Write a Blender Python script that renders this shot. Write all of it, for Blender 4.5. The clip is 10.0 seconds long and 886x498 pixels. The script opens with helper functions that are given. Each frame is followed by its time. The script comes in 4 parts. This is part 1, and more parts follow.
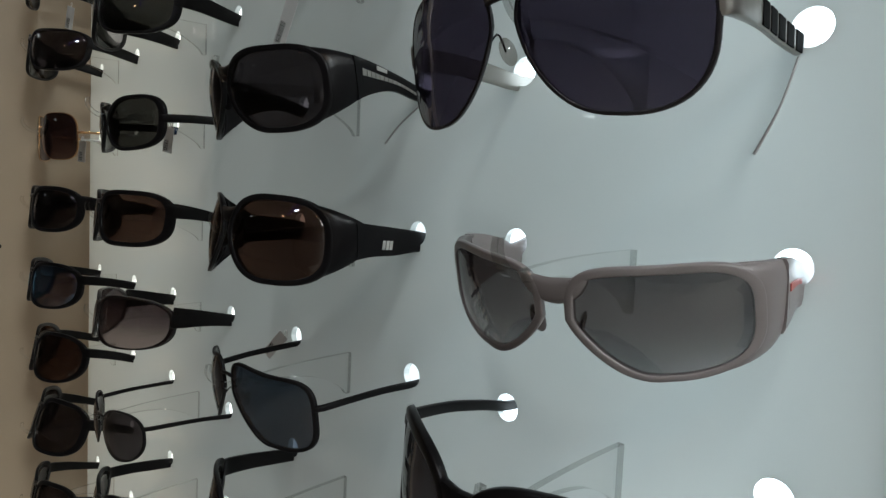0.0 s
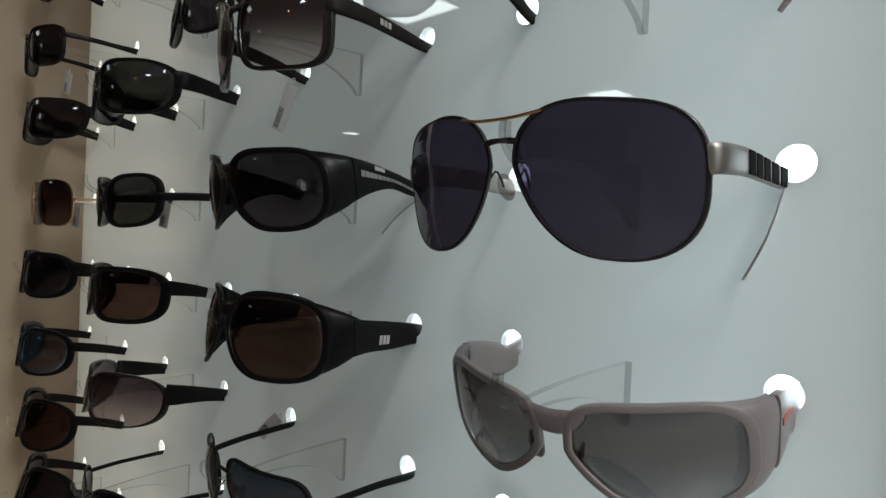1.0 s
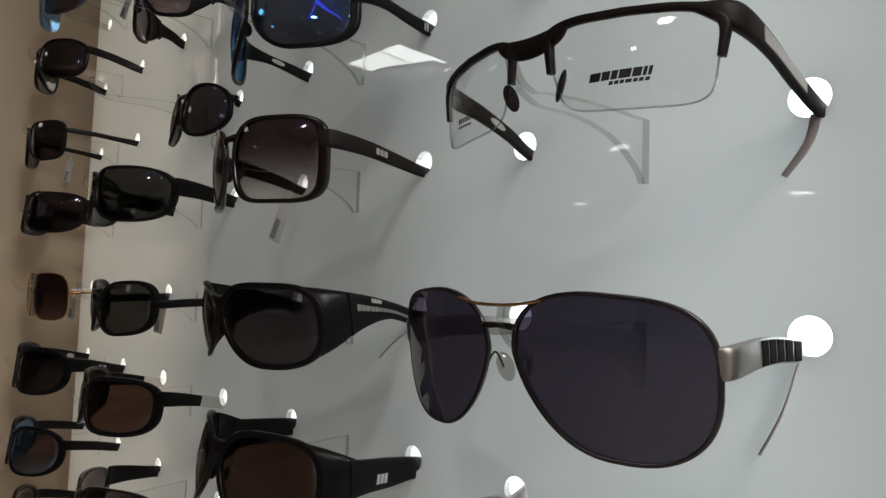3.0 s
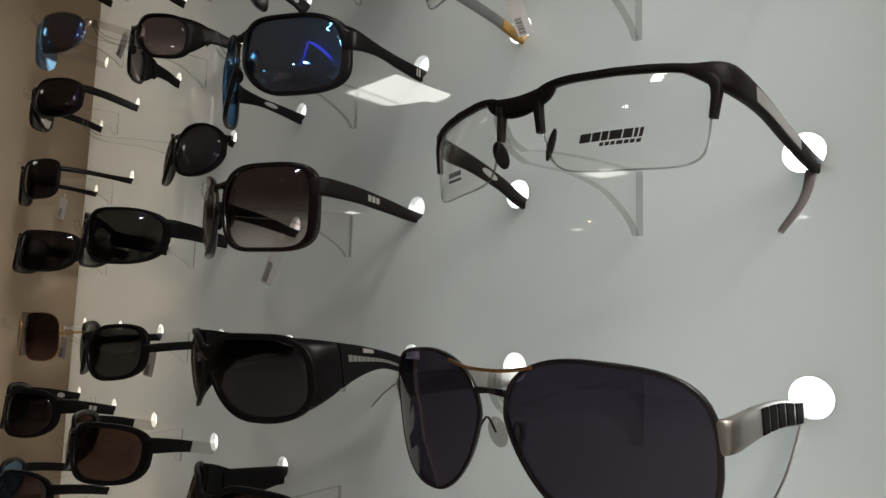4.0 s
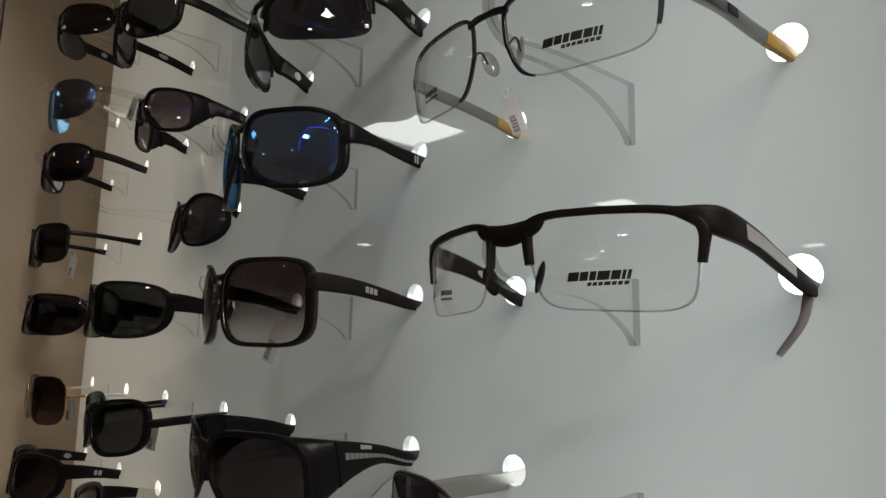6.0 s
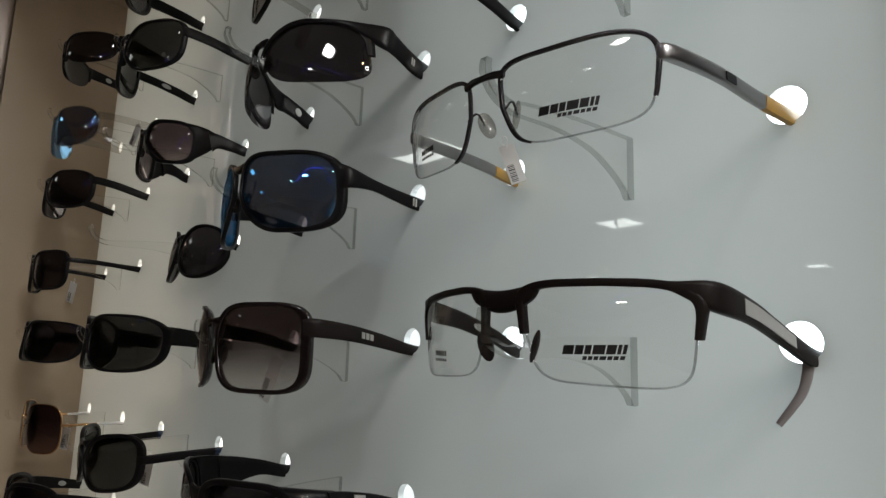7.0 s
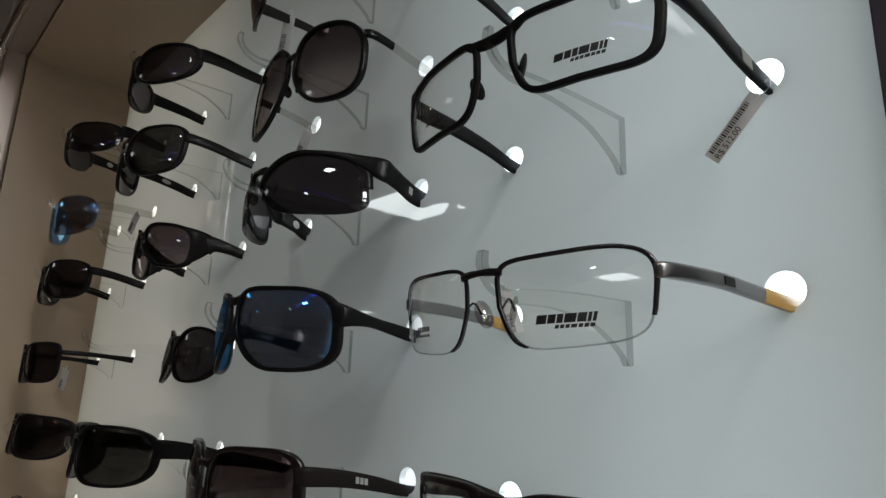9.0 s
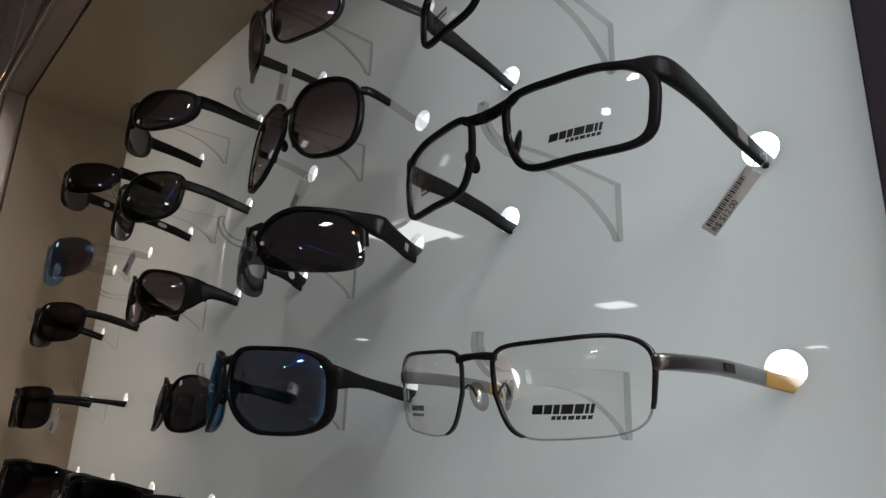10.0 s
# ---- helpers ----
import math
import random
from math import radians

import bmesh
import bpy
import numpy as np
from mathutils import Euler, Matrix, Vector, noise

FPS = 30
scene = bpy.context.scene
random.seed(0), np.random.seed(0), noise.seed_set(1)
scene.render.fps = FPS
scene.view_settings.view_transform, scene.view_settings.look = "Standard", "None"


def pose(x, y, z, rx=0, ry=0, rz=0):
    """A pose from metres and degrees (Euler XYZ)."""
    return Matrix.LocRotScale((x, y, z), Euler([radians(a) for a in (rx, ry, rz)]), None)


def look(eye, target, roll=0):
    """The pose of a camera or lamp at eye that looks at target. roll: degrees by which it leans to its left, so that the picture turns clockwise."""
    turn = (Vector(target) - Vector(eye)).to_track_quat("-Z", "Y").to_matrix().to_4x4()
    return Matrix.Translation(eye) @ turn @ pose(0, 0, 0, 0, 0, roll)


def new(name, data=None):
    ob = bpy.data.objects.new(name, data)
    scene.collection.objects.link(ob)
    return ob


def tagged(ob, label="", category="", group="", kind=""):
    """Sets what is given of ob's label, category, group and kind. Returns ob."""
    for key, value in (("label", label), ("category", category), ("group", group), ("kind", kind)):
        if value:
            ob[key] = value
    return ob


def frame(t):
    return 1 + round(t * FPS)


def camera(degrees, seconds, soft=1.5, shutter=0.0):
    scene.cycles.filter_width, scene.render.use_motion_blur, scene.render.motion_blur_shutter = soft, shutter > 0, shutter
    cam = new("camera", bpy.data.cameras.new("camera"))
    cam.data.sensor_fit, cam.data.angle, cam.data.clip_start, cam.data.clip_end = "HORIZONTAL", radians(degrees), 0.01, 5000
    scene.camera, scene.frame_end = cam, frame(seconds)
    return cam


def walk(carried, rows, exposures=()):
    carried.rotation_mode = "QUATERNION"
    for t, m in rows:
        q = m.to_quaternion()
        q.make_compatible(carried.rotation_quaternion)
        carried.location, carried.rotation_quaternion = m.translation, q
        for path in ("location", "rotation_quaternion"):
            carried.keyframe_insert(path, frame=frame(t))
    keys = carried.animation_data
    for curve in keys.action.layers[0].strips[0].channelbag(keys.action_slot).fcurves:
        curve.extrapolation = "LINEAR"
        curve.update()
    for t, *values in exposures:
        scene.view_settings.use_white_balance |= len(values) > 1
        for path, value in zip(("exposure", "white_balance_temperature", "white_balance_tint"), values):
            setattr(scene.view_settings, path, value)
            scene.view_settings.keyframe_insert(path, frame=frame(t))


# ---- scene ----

# ---------------------------------------------------------------- camera
cam = camera(69.5, 10.0, soft=1.4)
ROWS = [
    (0, (0.092, -0.293, 1.245), (-1.349, 1.088, 1.112), 2.6),
    (0.5, (0.094, -0.301, 1.261), (-1.337, 1.096, 1.22), 3.4),
    (1, (0.091, -0.301, 1.285), (-1.333, 1.103, 1.262), 2.6),
    (1.5, (0.085, -0.297, 1.301), (-1.343, 1.103, 1.315), 2.3),
    (2, (0.083, -0.294, 1.311), (-1.351, 1.099, 1.378), 2.1),
    (2.5, (0.084, -0.294, 1.327), (-1.349, 1.098, 1.417), 2.0),
    (4, (0.082, -0.287, 1.355), (-1.343, 1.101, 1.556), 1.6),
    (4.5, (0.083, -0.284, 1.361), (-1.341, 1.102, 1.585), 1.3),
    (5, (0.086, -0.283, 1.374), (-1.35, 1.089, 1.612), 1.1),
    (5.5, (0.088, -0.283, 1.386), (-1.356, 1.076, 1.65), 1.0),
    (7, (0.091, -0.28, 1.415), (-1.357, 1.058, 1.751), 1.8),
    (7.5, (0.092, -0.282, 1.428), (-1.351, 1.053, 1.798), 1.7),
    (8, (0.093, -0.282, 1.44), (-1.348, 1.047, 1.84), 1.4),
    (8.5, (0.091, -0.284, 1.456), (-1.342, 1.04, 1.896), 1.6),
    (9, (0.096, -0.286, 1.473), (-1.33, 1.032, 1.953), 2.0),
    (9.5, (0.099, -0.288, 1.485), (-1.32, 1.023, 2.003), 2.2),
    (10, (0.098, -0.287, 1.495), (-1.31, 1.019, 2.053), 2.0),
]
TINTS = [(0, 0.12, 6120, 4), (1, 0.14, 6250, 6), (2.5, 0.18, 6450, 12), (4.2, 0.02, 6950, 12), (5.5, -0.04, 6800, 11), (7.0, -0.04, 6600, 9), (7.5, -0.04, 6350, 6), (8.5, -0.04, 6280, 6), (10, -0.05, 6480, 14)]
walk(cam, [(t, look(e, g, r)) for t, e, g, r in ROWS], TINTS)

# ---------------------------------------------------------------- light
CEILING_LIGHT = 3.8       # brightness of the square ceiling lamps
FILL_LIGHT = 60.0          # brightness of the added, unseen fill lamps near the panel
BACKLIGHT_STEPS = (4.8, 2.7, 1.05, 1.45, 3.0)  # brightness of five made-up steps behind the panel, from the pillar on, shading it
OPAL = 0.095              # share of light that the opal panel lets through
world = bpy.data.worlds.new("world")
scene.world = world
world.use_nodes = True
world.node_tree.nodes["Background"].inputs[0].default_value = (0.5, 0.5, 0.5, 1)
world.node_tree.nodes["Background"].inputs[1].default_value = 0.02


# ---------------------------------------------------------------- materials
def principled(name, color, rough=0.4, metal=0.0, coat=0.0, shine=0.5, vary=0.15, scale=60.0, bump=0.0, bump_scale=400.0, rough_vary=0.1):
    m = bpy.data.materials.new(name)
    m.use_nodes = True
    nt = m.node_tree
    b = nt.nodes["Principled BSDF"]
    b.inputs["Metallic"].default_value = metal
    b.inputs["Coat Weight"].default_value = coat
    b.inputs["Specular IOR Level"].default_value = shine
    tc = nt.nodes.new("ShaderNodeTexCoord")
    big = nt.nodes.new("ShaderNodeTexNoise")
    big.inputs["Scale"].default_value = scale
    big.inputs["Detail"].default_value = 6
    nt.links.new(tc.outputs["Object"], big.inputs["Vector"])
    ramp = nt.nodes.new("ShaderNodeMix")
    ramp.data_type = "RGBA"
    ramp.inputs[6].default_value = (*[c * (1 - vary) for c in color], 1)
    ramp.inputs[7].default_value = (*[min(1, c * (1 + vary)) for c in color], 1)
    nt.links.new(big.outputs["Fac"], ramp.inputs[0])
    nt.links.new(ramp.outputs[2], b.inputs["Base Color"])
    fine = nt.nodes.new("ShaderNodeTexNoise")
    fine.inputs["Scale"].default_value = bump_scale
    fine.inputs["Detail"].default_value = 3
    nt.links.new(tc.outputs["Object"], fine.inputs["Vector"])
    rr = nt.nodes.new("ShaderNodeMapRange")
    rr.inputs[3].default_value = max(0.0, rough - rough_vary * rough)
    rr.inputs[4].default_value = min(1.0, rough + rough_vary * rough)
    nt.links.new(fine.outputs["Fac"], rr.inputs[0])
    nt.links.new(rr.outputs[0], b.inputs["Roughness"])
    if bump:
        bp = nt.nodes.new("ShaderNodeBump")
        bp.inputs["Strength"].default_value = bump
        bp.inputs["Distance"].default_value = 0.0005
        nt.links.new(fine.outputs["Fac"], bp.inputs["Height"])
        nt.links.new(bp.outputs[0], b.inputs["Normal"])
    return m


def glow(name, color, strength):
    m = bpy.data.materials.new(name)
    m.use_nodes = True
    nt = m.node_tree
    nt.nodes.remove(nt.nodes["Principled BSDF"])
    e = nt.nodes.new("ShaderNodeEmission")
    e.inputs[0].default_value = (*color, 1)
    e.inputs[1].default_value = strength
    nt.links.new(e.outputs[0], nt.nodes["Material Output"].inputs[0])
    return m


def lens_glass(name, top, bottom=None, gloss=(1, 1, 1), mirror=0.0, span=(-0.03, 0.012), ior=1.5, rough=0.0, rim_gloss=0.8):
    """Tinted lens: clear body with a tint (even, or graded from top to bottom), and a polished or mirrored surface."""
    m = bpy.data.materials.new(name)
    m.use_nodes = True
    nt = m.node_tree
    nt.nodes.remove(nt.nodes["Principled BSDF"])
    tr = nt.nodes.new("ShaderNodeBsdfTransparent")
    tr.inputs[0].default_value = (*top, 1)
    if bottom:
        tc = nt.nodes.new("ShaderNodeTexCoord")
        sep = nt.nodes.new("ShaderNodeSeparateXYZ")
        nt.links.new(tc.outputs["Object"], sep.inputs[0])
        mr = nt.nodes.new("ShaderNodeMapRange")
        mr.interpolation_type = "SMOOTHSTEP"
        mr.inputs[1].default_value, mr.inputs[2].default_value = span
        nt.links.new(sep.outputs[2], mr.inputs[0])
        mix = nt.nodes.new("ShaderNodeMix")
        mix.data_type = "RGBA"
        mix.inputs[6].default_value = (*bottom, 1)
        mix.inputs[7].default_value = (*top, 1)
        nt.links.new(mr.outputs[0], mix.inputs[0])
        nt.links.new(mix.outputs[2], tr.inputs[0])
    gl = nt.nodes.new("ShaderNodeBsdfGlossy")
    gl.inputs["Color"].default_value = (*gloss, 1)
    gl.inputs["Roughness"].default_value = rough
    base = ((ior - 1) / (ior + 1)) ** 2
    fr = nt.nodes.new("ShaderNodeLayerWeight")
    fr.inputs[0].default_value = 0.5
    power = nt.nodes.new("ShaderNodeMath")
    power.operation = "POWER"
    power.inputs[1].default_value = 5.0
    nt.links.new(fr.outputs["Facing"], power.inputs[0])
    add = nt.nodes.new("ShaderNodeMath")
    add.operation = "MULTIPLY_ADD"
    add.use_clamp = True
    add.inputs[1].default_value = rim_gloss * (1 - base)
    add.inputs[2].default_value = base + mirror
    nt.links.new(power.outputs[0], add.inputs[0])
    mx = nt.nodes.new("ShaderNodeMixShader")
    nt.links.new(add.outputs[0], mx.inputs[0])
    nt.links.new(tr.outputs[0], mx.inputs[1])
    nt.links.new(gl.outputs[0], mx.inputs[2])
    nt.links.new(mx.outputs[0], nt.nodes["Material Output"].inputs[0])
    return m


def backlit_panel():
    """White opal acrylic: polished, and letting a little of the light box through."""
    m = principled("white_opal_acrylic", (0.66, 0.70, 0.68), 0.02, vary=0.02, scale=5, rough_vary=0.5, bump_scale=30)
    nt = m.node_tree
    b = nt.nodes["Principled BSDF"]
    b.inputs["IOR"].default_value = 2.3
    tl = nt.nodes.new("ShaderNodeBsdfTranslucent")
    tl.inputs[0].default_value = (0.68, 0.72, 0.69, 1)
    mx = nt.nodes.new("ShaderNodeMixShader")
    mx.inputs[0].default_value = OPAL
    nt.links.new(b.outputs[0], mx.inputs[1])
    nt.links.new(tl.outputs[0], mx.inputs[2])
    nt.links.new(mx.outputs[0], nt.nodes["Material Output"].inputs[0])
    return m


PANEL = backlit_panel()
BEIGE = principled("beige_laminate", (0.365, 0.283, 0.198), 0.38, vary=0.08, scale=9, bump=0.05)
DARK_METAL = principled("bronze_metal", (0.42, 0.355, 0.32), 0.36, metal=0.7, vary=0.04, scale=8, rough_vary=0.03)
CHROME = principled("chrome", (0.70, 0.66, 0.62), 0.2, metal=1.0, vary=0.04)
PILLAR = principled("dark_plum_laminate", (0.055, 0.045, 0.06), 0.35, vary=0.12, scale=14, bump=0.04)
WALLPAINT = principled("shop_wall_paint", (0.34, 0.32, 0.30), 0.6, vary=0.1, scale=2.5, bump=0.1)
CEILPAINT = principled("shop_ceiling_paint", (0.34, 0.33, 0.32), 0.8, vary=0.05, scale=2)
FLOORTILE = principled("shop_floor_tile", (0.30, 0.27, 0.24), 0.3, vary=0.12, scale=3)
LAMP = glow("lamp_diffuser", (0.94, 1.0, 0.98), CEILING_LIGHT)
SPOT = glow("warm_lamp", (1.0, 0.60, 0.30), 260.0)
# the warm last step stands in for the side wall's reflection in the panel
BOX_GLOW = [glow("graded_box_step", c, b) for c, b in zip(((0.90, 1.0, 1.07), (0.91, 1.0, 1.06), (0.955, 1.0, 1.02), (0.98, 1.0, 0.99), (1.10, 1.0, 0.89)), BACKLIGHT_STEPS)]
FILL_GLOW = glow("fill_diffuser", (0.99, 1.0, 0.99), FILL_LIGHT)
NEON = glow("violet_neon", (0.22, 0.14, 1.0), 1.7)
LAMP_FRAME = principled("lamp_frame_white", (0.75, 0.75, 0.75), 0.4)

BLACK = principled("black_gloss_plastic", (0.006, 0.0055, 0.006), 0.3, vary=0.2, shine=0.15)
BLACK_SATIN = principled("black_satin_plastic", (0.007, 0.0065, 0.007), 0.45, shine=0.13, vary=0.2, bump=0.04, bump_scale=900)
BROWN_SATIN = principled("dark_brown_satin_plastic", (0.011, 0.008, 0.0075), 0.45, shine=0.13, vary=0.2, bump=0.04, bump_scale=900)
TORTOISE = principled("dark_tortoise_plastic", (0.009, 0.006, 0.006), 0.16, vary=0.6, scale=160)
BLUE_BLACK = principled("navy_gloss_plastic", (0.008, 0.018, 0.045), 0.18, vary=0.2)
GREY_PLASTIC = principled("taupe_grey_plastic", (0.215, 0.19, 0.19), 0.3, vary=0.05, scale=90)
RED = principled("red_inlay", (0.42, 0.045, 0.03), 0.3)
DARK_RIM = principled("dark_gunmetal", (0.07, 0.065, 0.07), 0.25, metal=0.9)
GUNMETAL = principled("gunmetal", (0.28, 0.27, 0.27), 0.3, metal=1.0)
SILVER = principled("brushed_silver", (0.34, 0.325, 0.30), 0.42, metal=0.9)
SILVER_MATTE = principled("silver_matte_paint", (0.42, 0.42, 0.41), 0.4, metal=0.3)
GOLD = principled("gold", (0.8, 0.46, 0.22), 0.22, metal=1.0)
AMBER = principled("amber_plastic_tip", (0.42, 0.24, 0.045), 0.3)
BLACK_MATTE = principled("black_matte_enamel", (0.008, 0.008, 0.008), 0.85, shine=0.03)
INK = principled("black_ink", (0.012, 0.012, 0.012), 0.5)
PRINT = principled("light_grey_print", (0.38, 0.38, 0.365), 0.5)
PAPER = principled("white_tag_paper", (0.60, 0.60, 0.59), 0.6, vary=0.04)
PAD = lens_glass("clear_silicone_pad", (0.72, 0.70, 0.68), rough=0.15)
SHADE_GREY = principled("grey_temple_shade", (0.36, 0.34, 0.34), 0.35)
WHITE_SLEEVE = principled("white_plastic_sleeve", (0.75, 0.75, 0.74), 0.35)
CLEAR_PLASTIC = lens_glass("clear_plastic", (0.86, 0.85, 0.83), rough=0.04)
ACRYLIC = lens_glass("clear_acrylic_face", (0.985, 0.985, 0.98))
ACRYLIC_EDGE = lens_glass("clear_acrylic_edge", (0.70, 0.705, 0.69), mirror=0.03, rough=0.1)

THREAD = lens_glass("clear_thread", (0.72, 0.72, 0.72), rough=0.1)
CLEAR = lens_glass("clear_demo_lens", (0.985, 0.985, 0.98), ior=1.45)
SMOKE = lens_glass("smoke_lens", (0.235, 0.22, 0.23))
GREEN = lens_glass("green_grey_lens", (0.205, 0.205, 0.195))
VIOLET = lens_glass("violet_grey_lens", (0.235, 0.215, 0.265))
BROWN = lens_glass("brown_lens", (0.28, 0.21, 0.18))
BROWN_GRADE = lens_glass("brown_gradient_lens", (0.27, 0.22, 0.215), (0.90, 0.86, 0.84), span=(-0.030, 0.012))
ROSE_GRADE = lens_glass("rose_gradient_lens", (0.20, 0.155, 0.16), (0.44, 0.36, 0.35), span=(-0.045, 0.0))
SMOKE_GRADE = lens_glass("smoke_gradient_lens", (0.30, 0.26, 0.27), (0.62, 0.56, 0.55), span=(-0.036, 0.006))
GREY_GRADE = lens_glass("grey_gradient_lens", (0.37, 0.35, 0.35), (0.58, 0.57, 0.57), span=(-0.03, 0.012), mirror=0.03)
BLUE_MIRROR = lens_glass("blue_mirror_lens", (0.45, 0.42, 0.43), gloss=(0.11, 0.46, 1.0), mirror=0.27, rim_gloss=0.1)
BLUE_FLASH = lens_glass("blue_flash_lens", (0.50, 0.41, 0.38), gloss=(0.25, 0.6, 1.0), mirror=0.20)
STEEL_BLUE = lens_glass("steel_blue_lens", (0.24, 0.27, 0.31), mirror=0.02)


# ---------------------------------------------------------------- mesh helpers
def mesh_of(bm, name, mats, smooth=True):
    bmesh.ops.recalc_face_normals(bm, faces=bm.faces)
    me = bpy.data.meshes.new(name)
    if smooth:
        for f in bm.faces:
            f.smooth = True
        for e in bm.edges:
            if len(e.link_faces) == 2 and e.calc_face_angle(0) > 0.9:
                e.smooth = False
    bm.to_mesh(me)
    bm.free()
    for mt in mats if isinstance(mats, (list, tuple)) else [mats]:
        me.materials.append(mt)
    return me


def part(name, bm, mats, parent, label="", smooth=True):
    ob = new(name, mesh_of(bm, name, mats, smooth))
    ob.parent = parent
    if label:
        tagged(ob, label)
    return ob


def solid(name, bm, mats, label, category, kind="", group="", smooth=False):
    return tagged(new(name, mesh_of(bm, name, mats, smooth)), label, category, group, kind)


def box(bm, lo, hi, mat=0):
    v = [bm.verts.new((x, y, z)) for x in (lo[0], hi[0]) for y in (lo[1], hi[1]) for z in (lo[2], hi[2])]
    for q in ((0, 1, 3, 2), (4, 6, 7, 5), (0, 4, 5, 1), (2, 3, 7, 6), (0, 2, 6, 4), (1, 5, 7, 3)):
        bm.faces.new([v[i] for i in q]).material_index = mat
    return bm


def bevelled(bm, width, segments=2):
    bmesh.ops.bevel(bm, geom=list(bm.edges), offset=width, segments=segments, affect="EDGES", profile=0.6)
    return bm


def loft(rings, closed=False, caps=True):
    """A skin over rings of equal count; closed joins the last ring to the first."""
    bm = bmesh.new()
    vs = [[bm.verts.new(p) for p in ring] for ring in rings]
    n = len(vs[0])
    for i in range(len(vs) if closed else len(vs) - 1):
        a, b = vs[i], vs[(i + 1) % len(vs)]
        for k in range(n):
            bm.faces.new((a[k], a[(k + 1) % n], b[(k + 1) % n], b[k]))
    if caps and not closed:
        bm.faces.new(vs[0][::-1])
        bm.faces.new(vs[-1])
    return bm


def section(n=10, power=3.0):
    """A rounded unit section."""
    out = []
    for k in range(n):
        a = 2 * math.pi * (k + 0.5) / n
        c, s = math.cos(a), math.sin(a)
        out.append((math.copysign(abs(c) ** (2 / power), c), math.copysign(abs(s) ** (2 / power), s)))
    return out


def strip(path, half_side, half_up, n=10, power=3.0):
    """A bar along a path: half sizes sideways and upwards, one for each point."""
    rings = []
    pts = [Vector(p) for p in path]
    for i, p in enumerate(pts):
        d = (pts[min(i + 1, len(pts) - 1)] - pts[max(i - 1, 0)]).normalized()
        side = d.cross(Vector((0, 0, 1)))
        side = side.normalized() if side.length > 1e-4 else Vector((1, 0, 0))
        up = side.cross(d).normalized()
        rings.append([p + side * (half_side[i] * a) + up * (half_up[i] * b) for a, b in section(n, power)])
    return loft(rings)


def smooth_path(ctrl, count=14):
    """Points on a smooth curve through a few knots; every knot may carry extra values."""
    k = [np.array(c, float) for c in ctrl]
    out = []
    for j in range(count):
        u = j / (count - 1) * (len(k) - 1)
        i = min(int(u), len(k) - 2)
        f = u - i
        p0, p1, p2, p3 = k[max(i - 1, 0)], k[i], k[i + 1], k[min(i + 2, len(k) - 1)]
        out.append(0.5 * (2 * p1 + (p2 - p0) * f + (2 * p0 - 5 * p1 + 4 * p2 - p3) * f * f + (3 * p1 - p0 - 3 * p2 + p3) * f ** 3))
    return out


# ---------------------------------------------------------------- the display niche
HOLE_X = {1: (-0.1517, 0.0), 2: (-0.3946, -0.2398), 3: (-0.676, -0.522), 4: (-0.967, -0.813)}
PITCH = 0.1
LEFT, RIGHT, TOP, BOTTOM, DEPTH = -1.022, 0.0435, 1.985, 0.36, 0.155
HOLE_R = 0.0084
THICK = 0.005


def row_z(r):
    return 1.3256 + (4 - r) * PITCH


def back_panel():
    """The white panel with a round hole for every temple."""
    bm = bmesh.new()
    xs = sorted(x for pair in HOLE_X.values() for x in pair)
    zs = sorted(row_z(r) for r in range(-1, 11))
    half, n = 0.02, 32
    xe = [LEFT] + [e for x in xs for e in (x - half, x + half)] + [RIGHT]
    ze = [BOTTOM] + [e for z in zs for e in (z - half, z + half)] + [TOP]
    for i in range(len(xe) - 1):
        for j in range(len(ze) - 1):
            x0, x1, z0, z1 = xe[i], xe[i + 1], ze[j], ze[j + 1]
            if i % 2 and j % 2:
                cx, cz = (x0 + x1) / 2, (z0 + z1) / 2
                ring, edge, back = [], [], []
                for k in range(n):
                    a = 2 * math.pi * (k + 0.5) / n
                    c, s = math.cos(a), math.sin(a)
                    q = half / max(abs(c), abs(s))
                    ring.append(bm.verts.new((cx + HOLE_R * c, 0, cz + HOLE_R * s)))
                    back.append(bm.verts.new((cx + HOLE_R * c, THICK, cz + HOLE_R * s)))
                    edge.append(bm.verts.new((cx + q * c, 0, cz + q * s)))
                corner = {k: bm.verts.new((cx + sx * half, 0, cz + sz * half)) for k, sx, sz in ((n // 8, 1, 1), (3 * n // 8, -1, 1), (5 * n // 8, -1, -1), (7 * n // 8, 1, -1))}
                for k in range(n):
                    k2 = (k + 1) % n
                    face = [ring[k], edge[k]] + ([corner[k2]] if k2 in corner and k2 == k + 1 else []) + [edge[k2], ring[k2]]
                    bm.faces.new(face)
                    bm.faces.new((ring[k], ring[k2], back[k2], back[k]))
            else:
                bm.faces.new([bm.verts.new(p) for p in ((x0, 0, z0), (x1, 0, z0), (x1, 0, z1), (x0, 0, z1))])
    bmesh.ops.remove_doubles(bm, verts=bm.verts, dist=1e-5)
    return solid("wall_back_panel", bm, PANEL, "glossy white display panel drilled with round backlit holes", "panel", "structure")


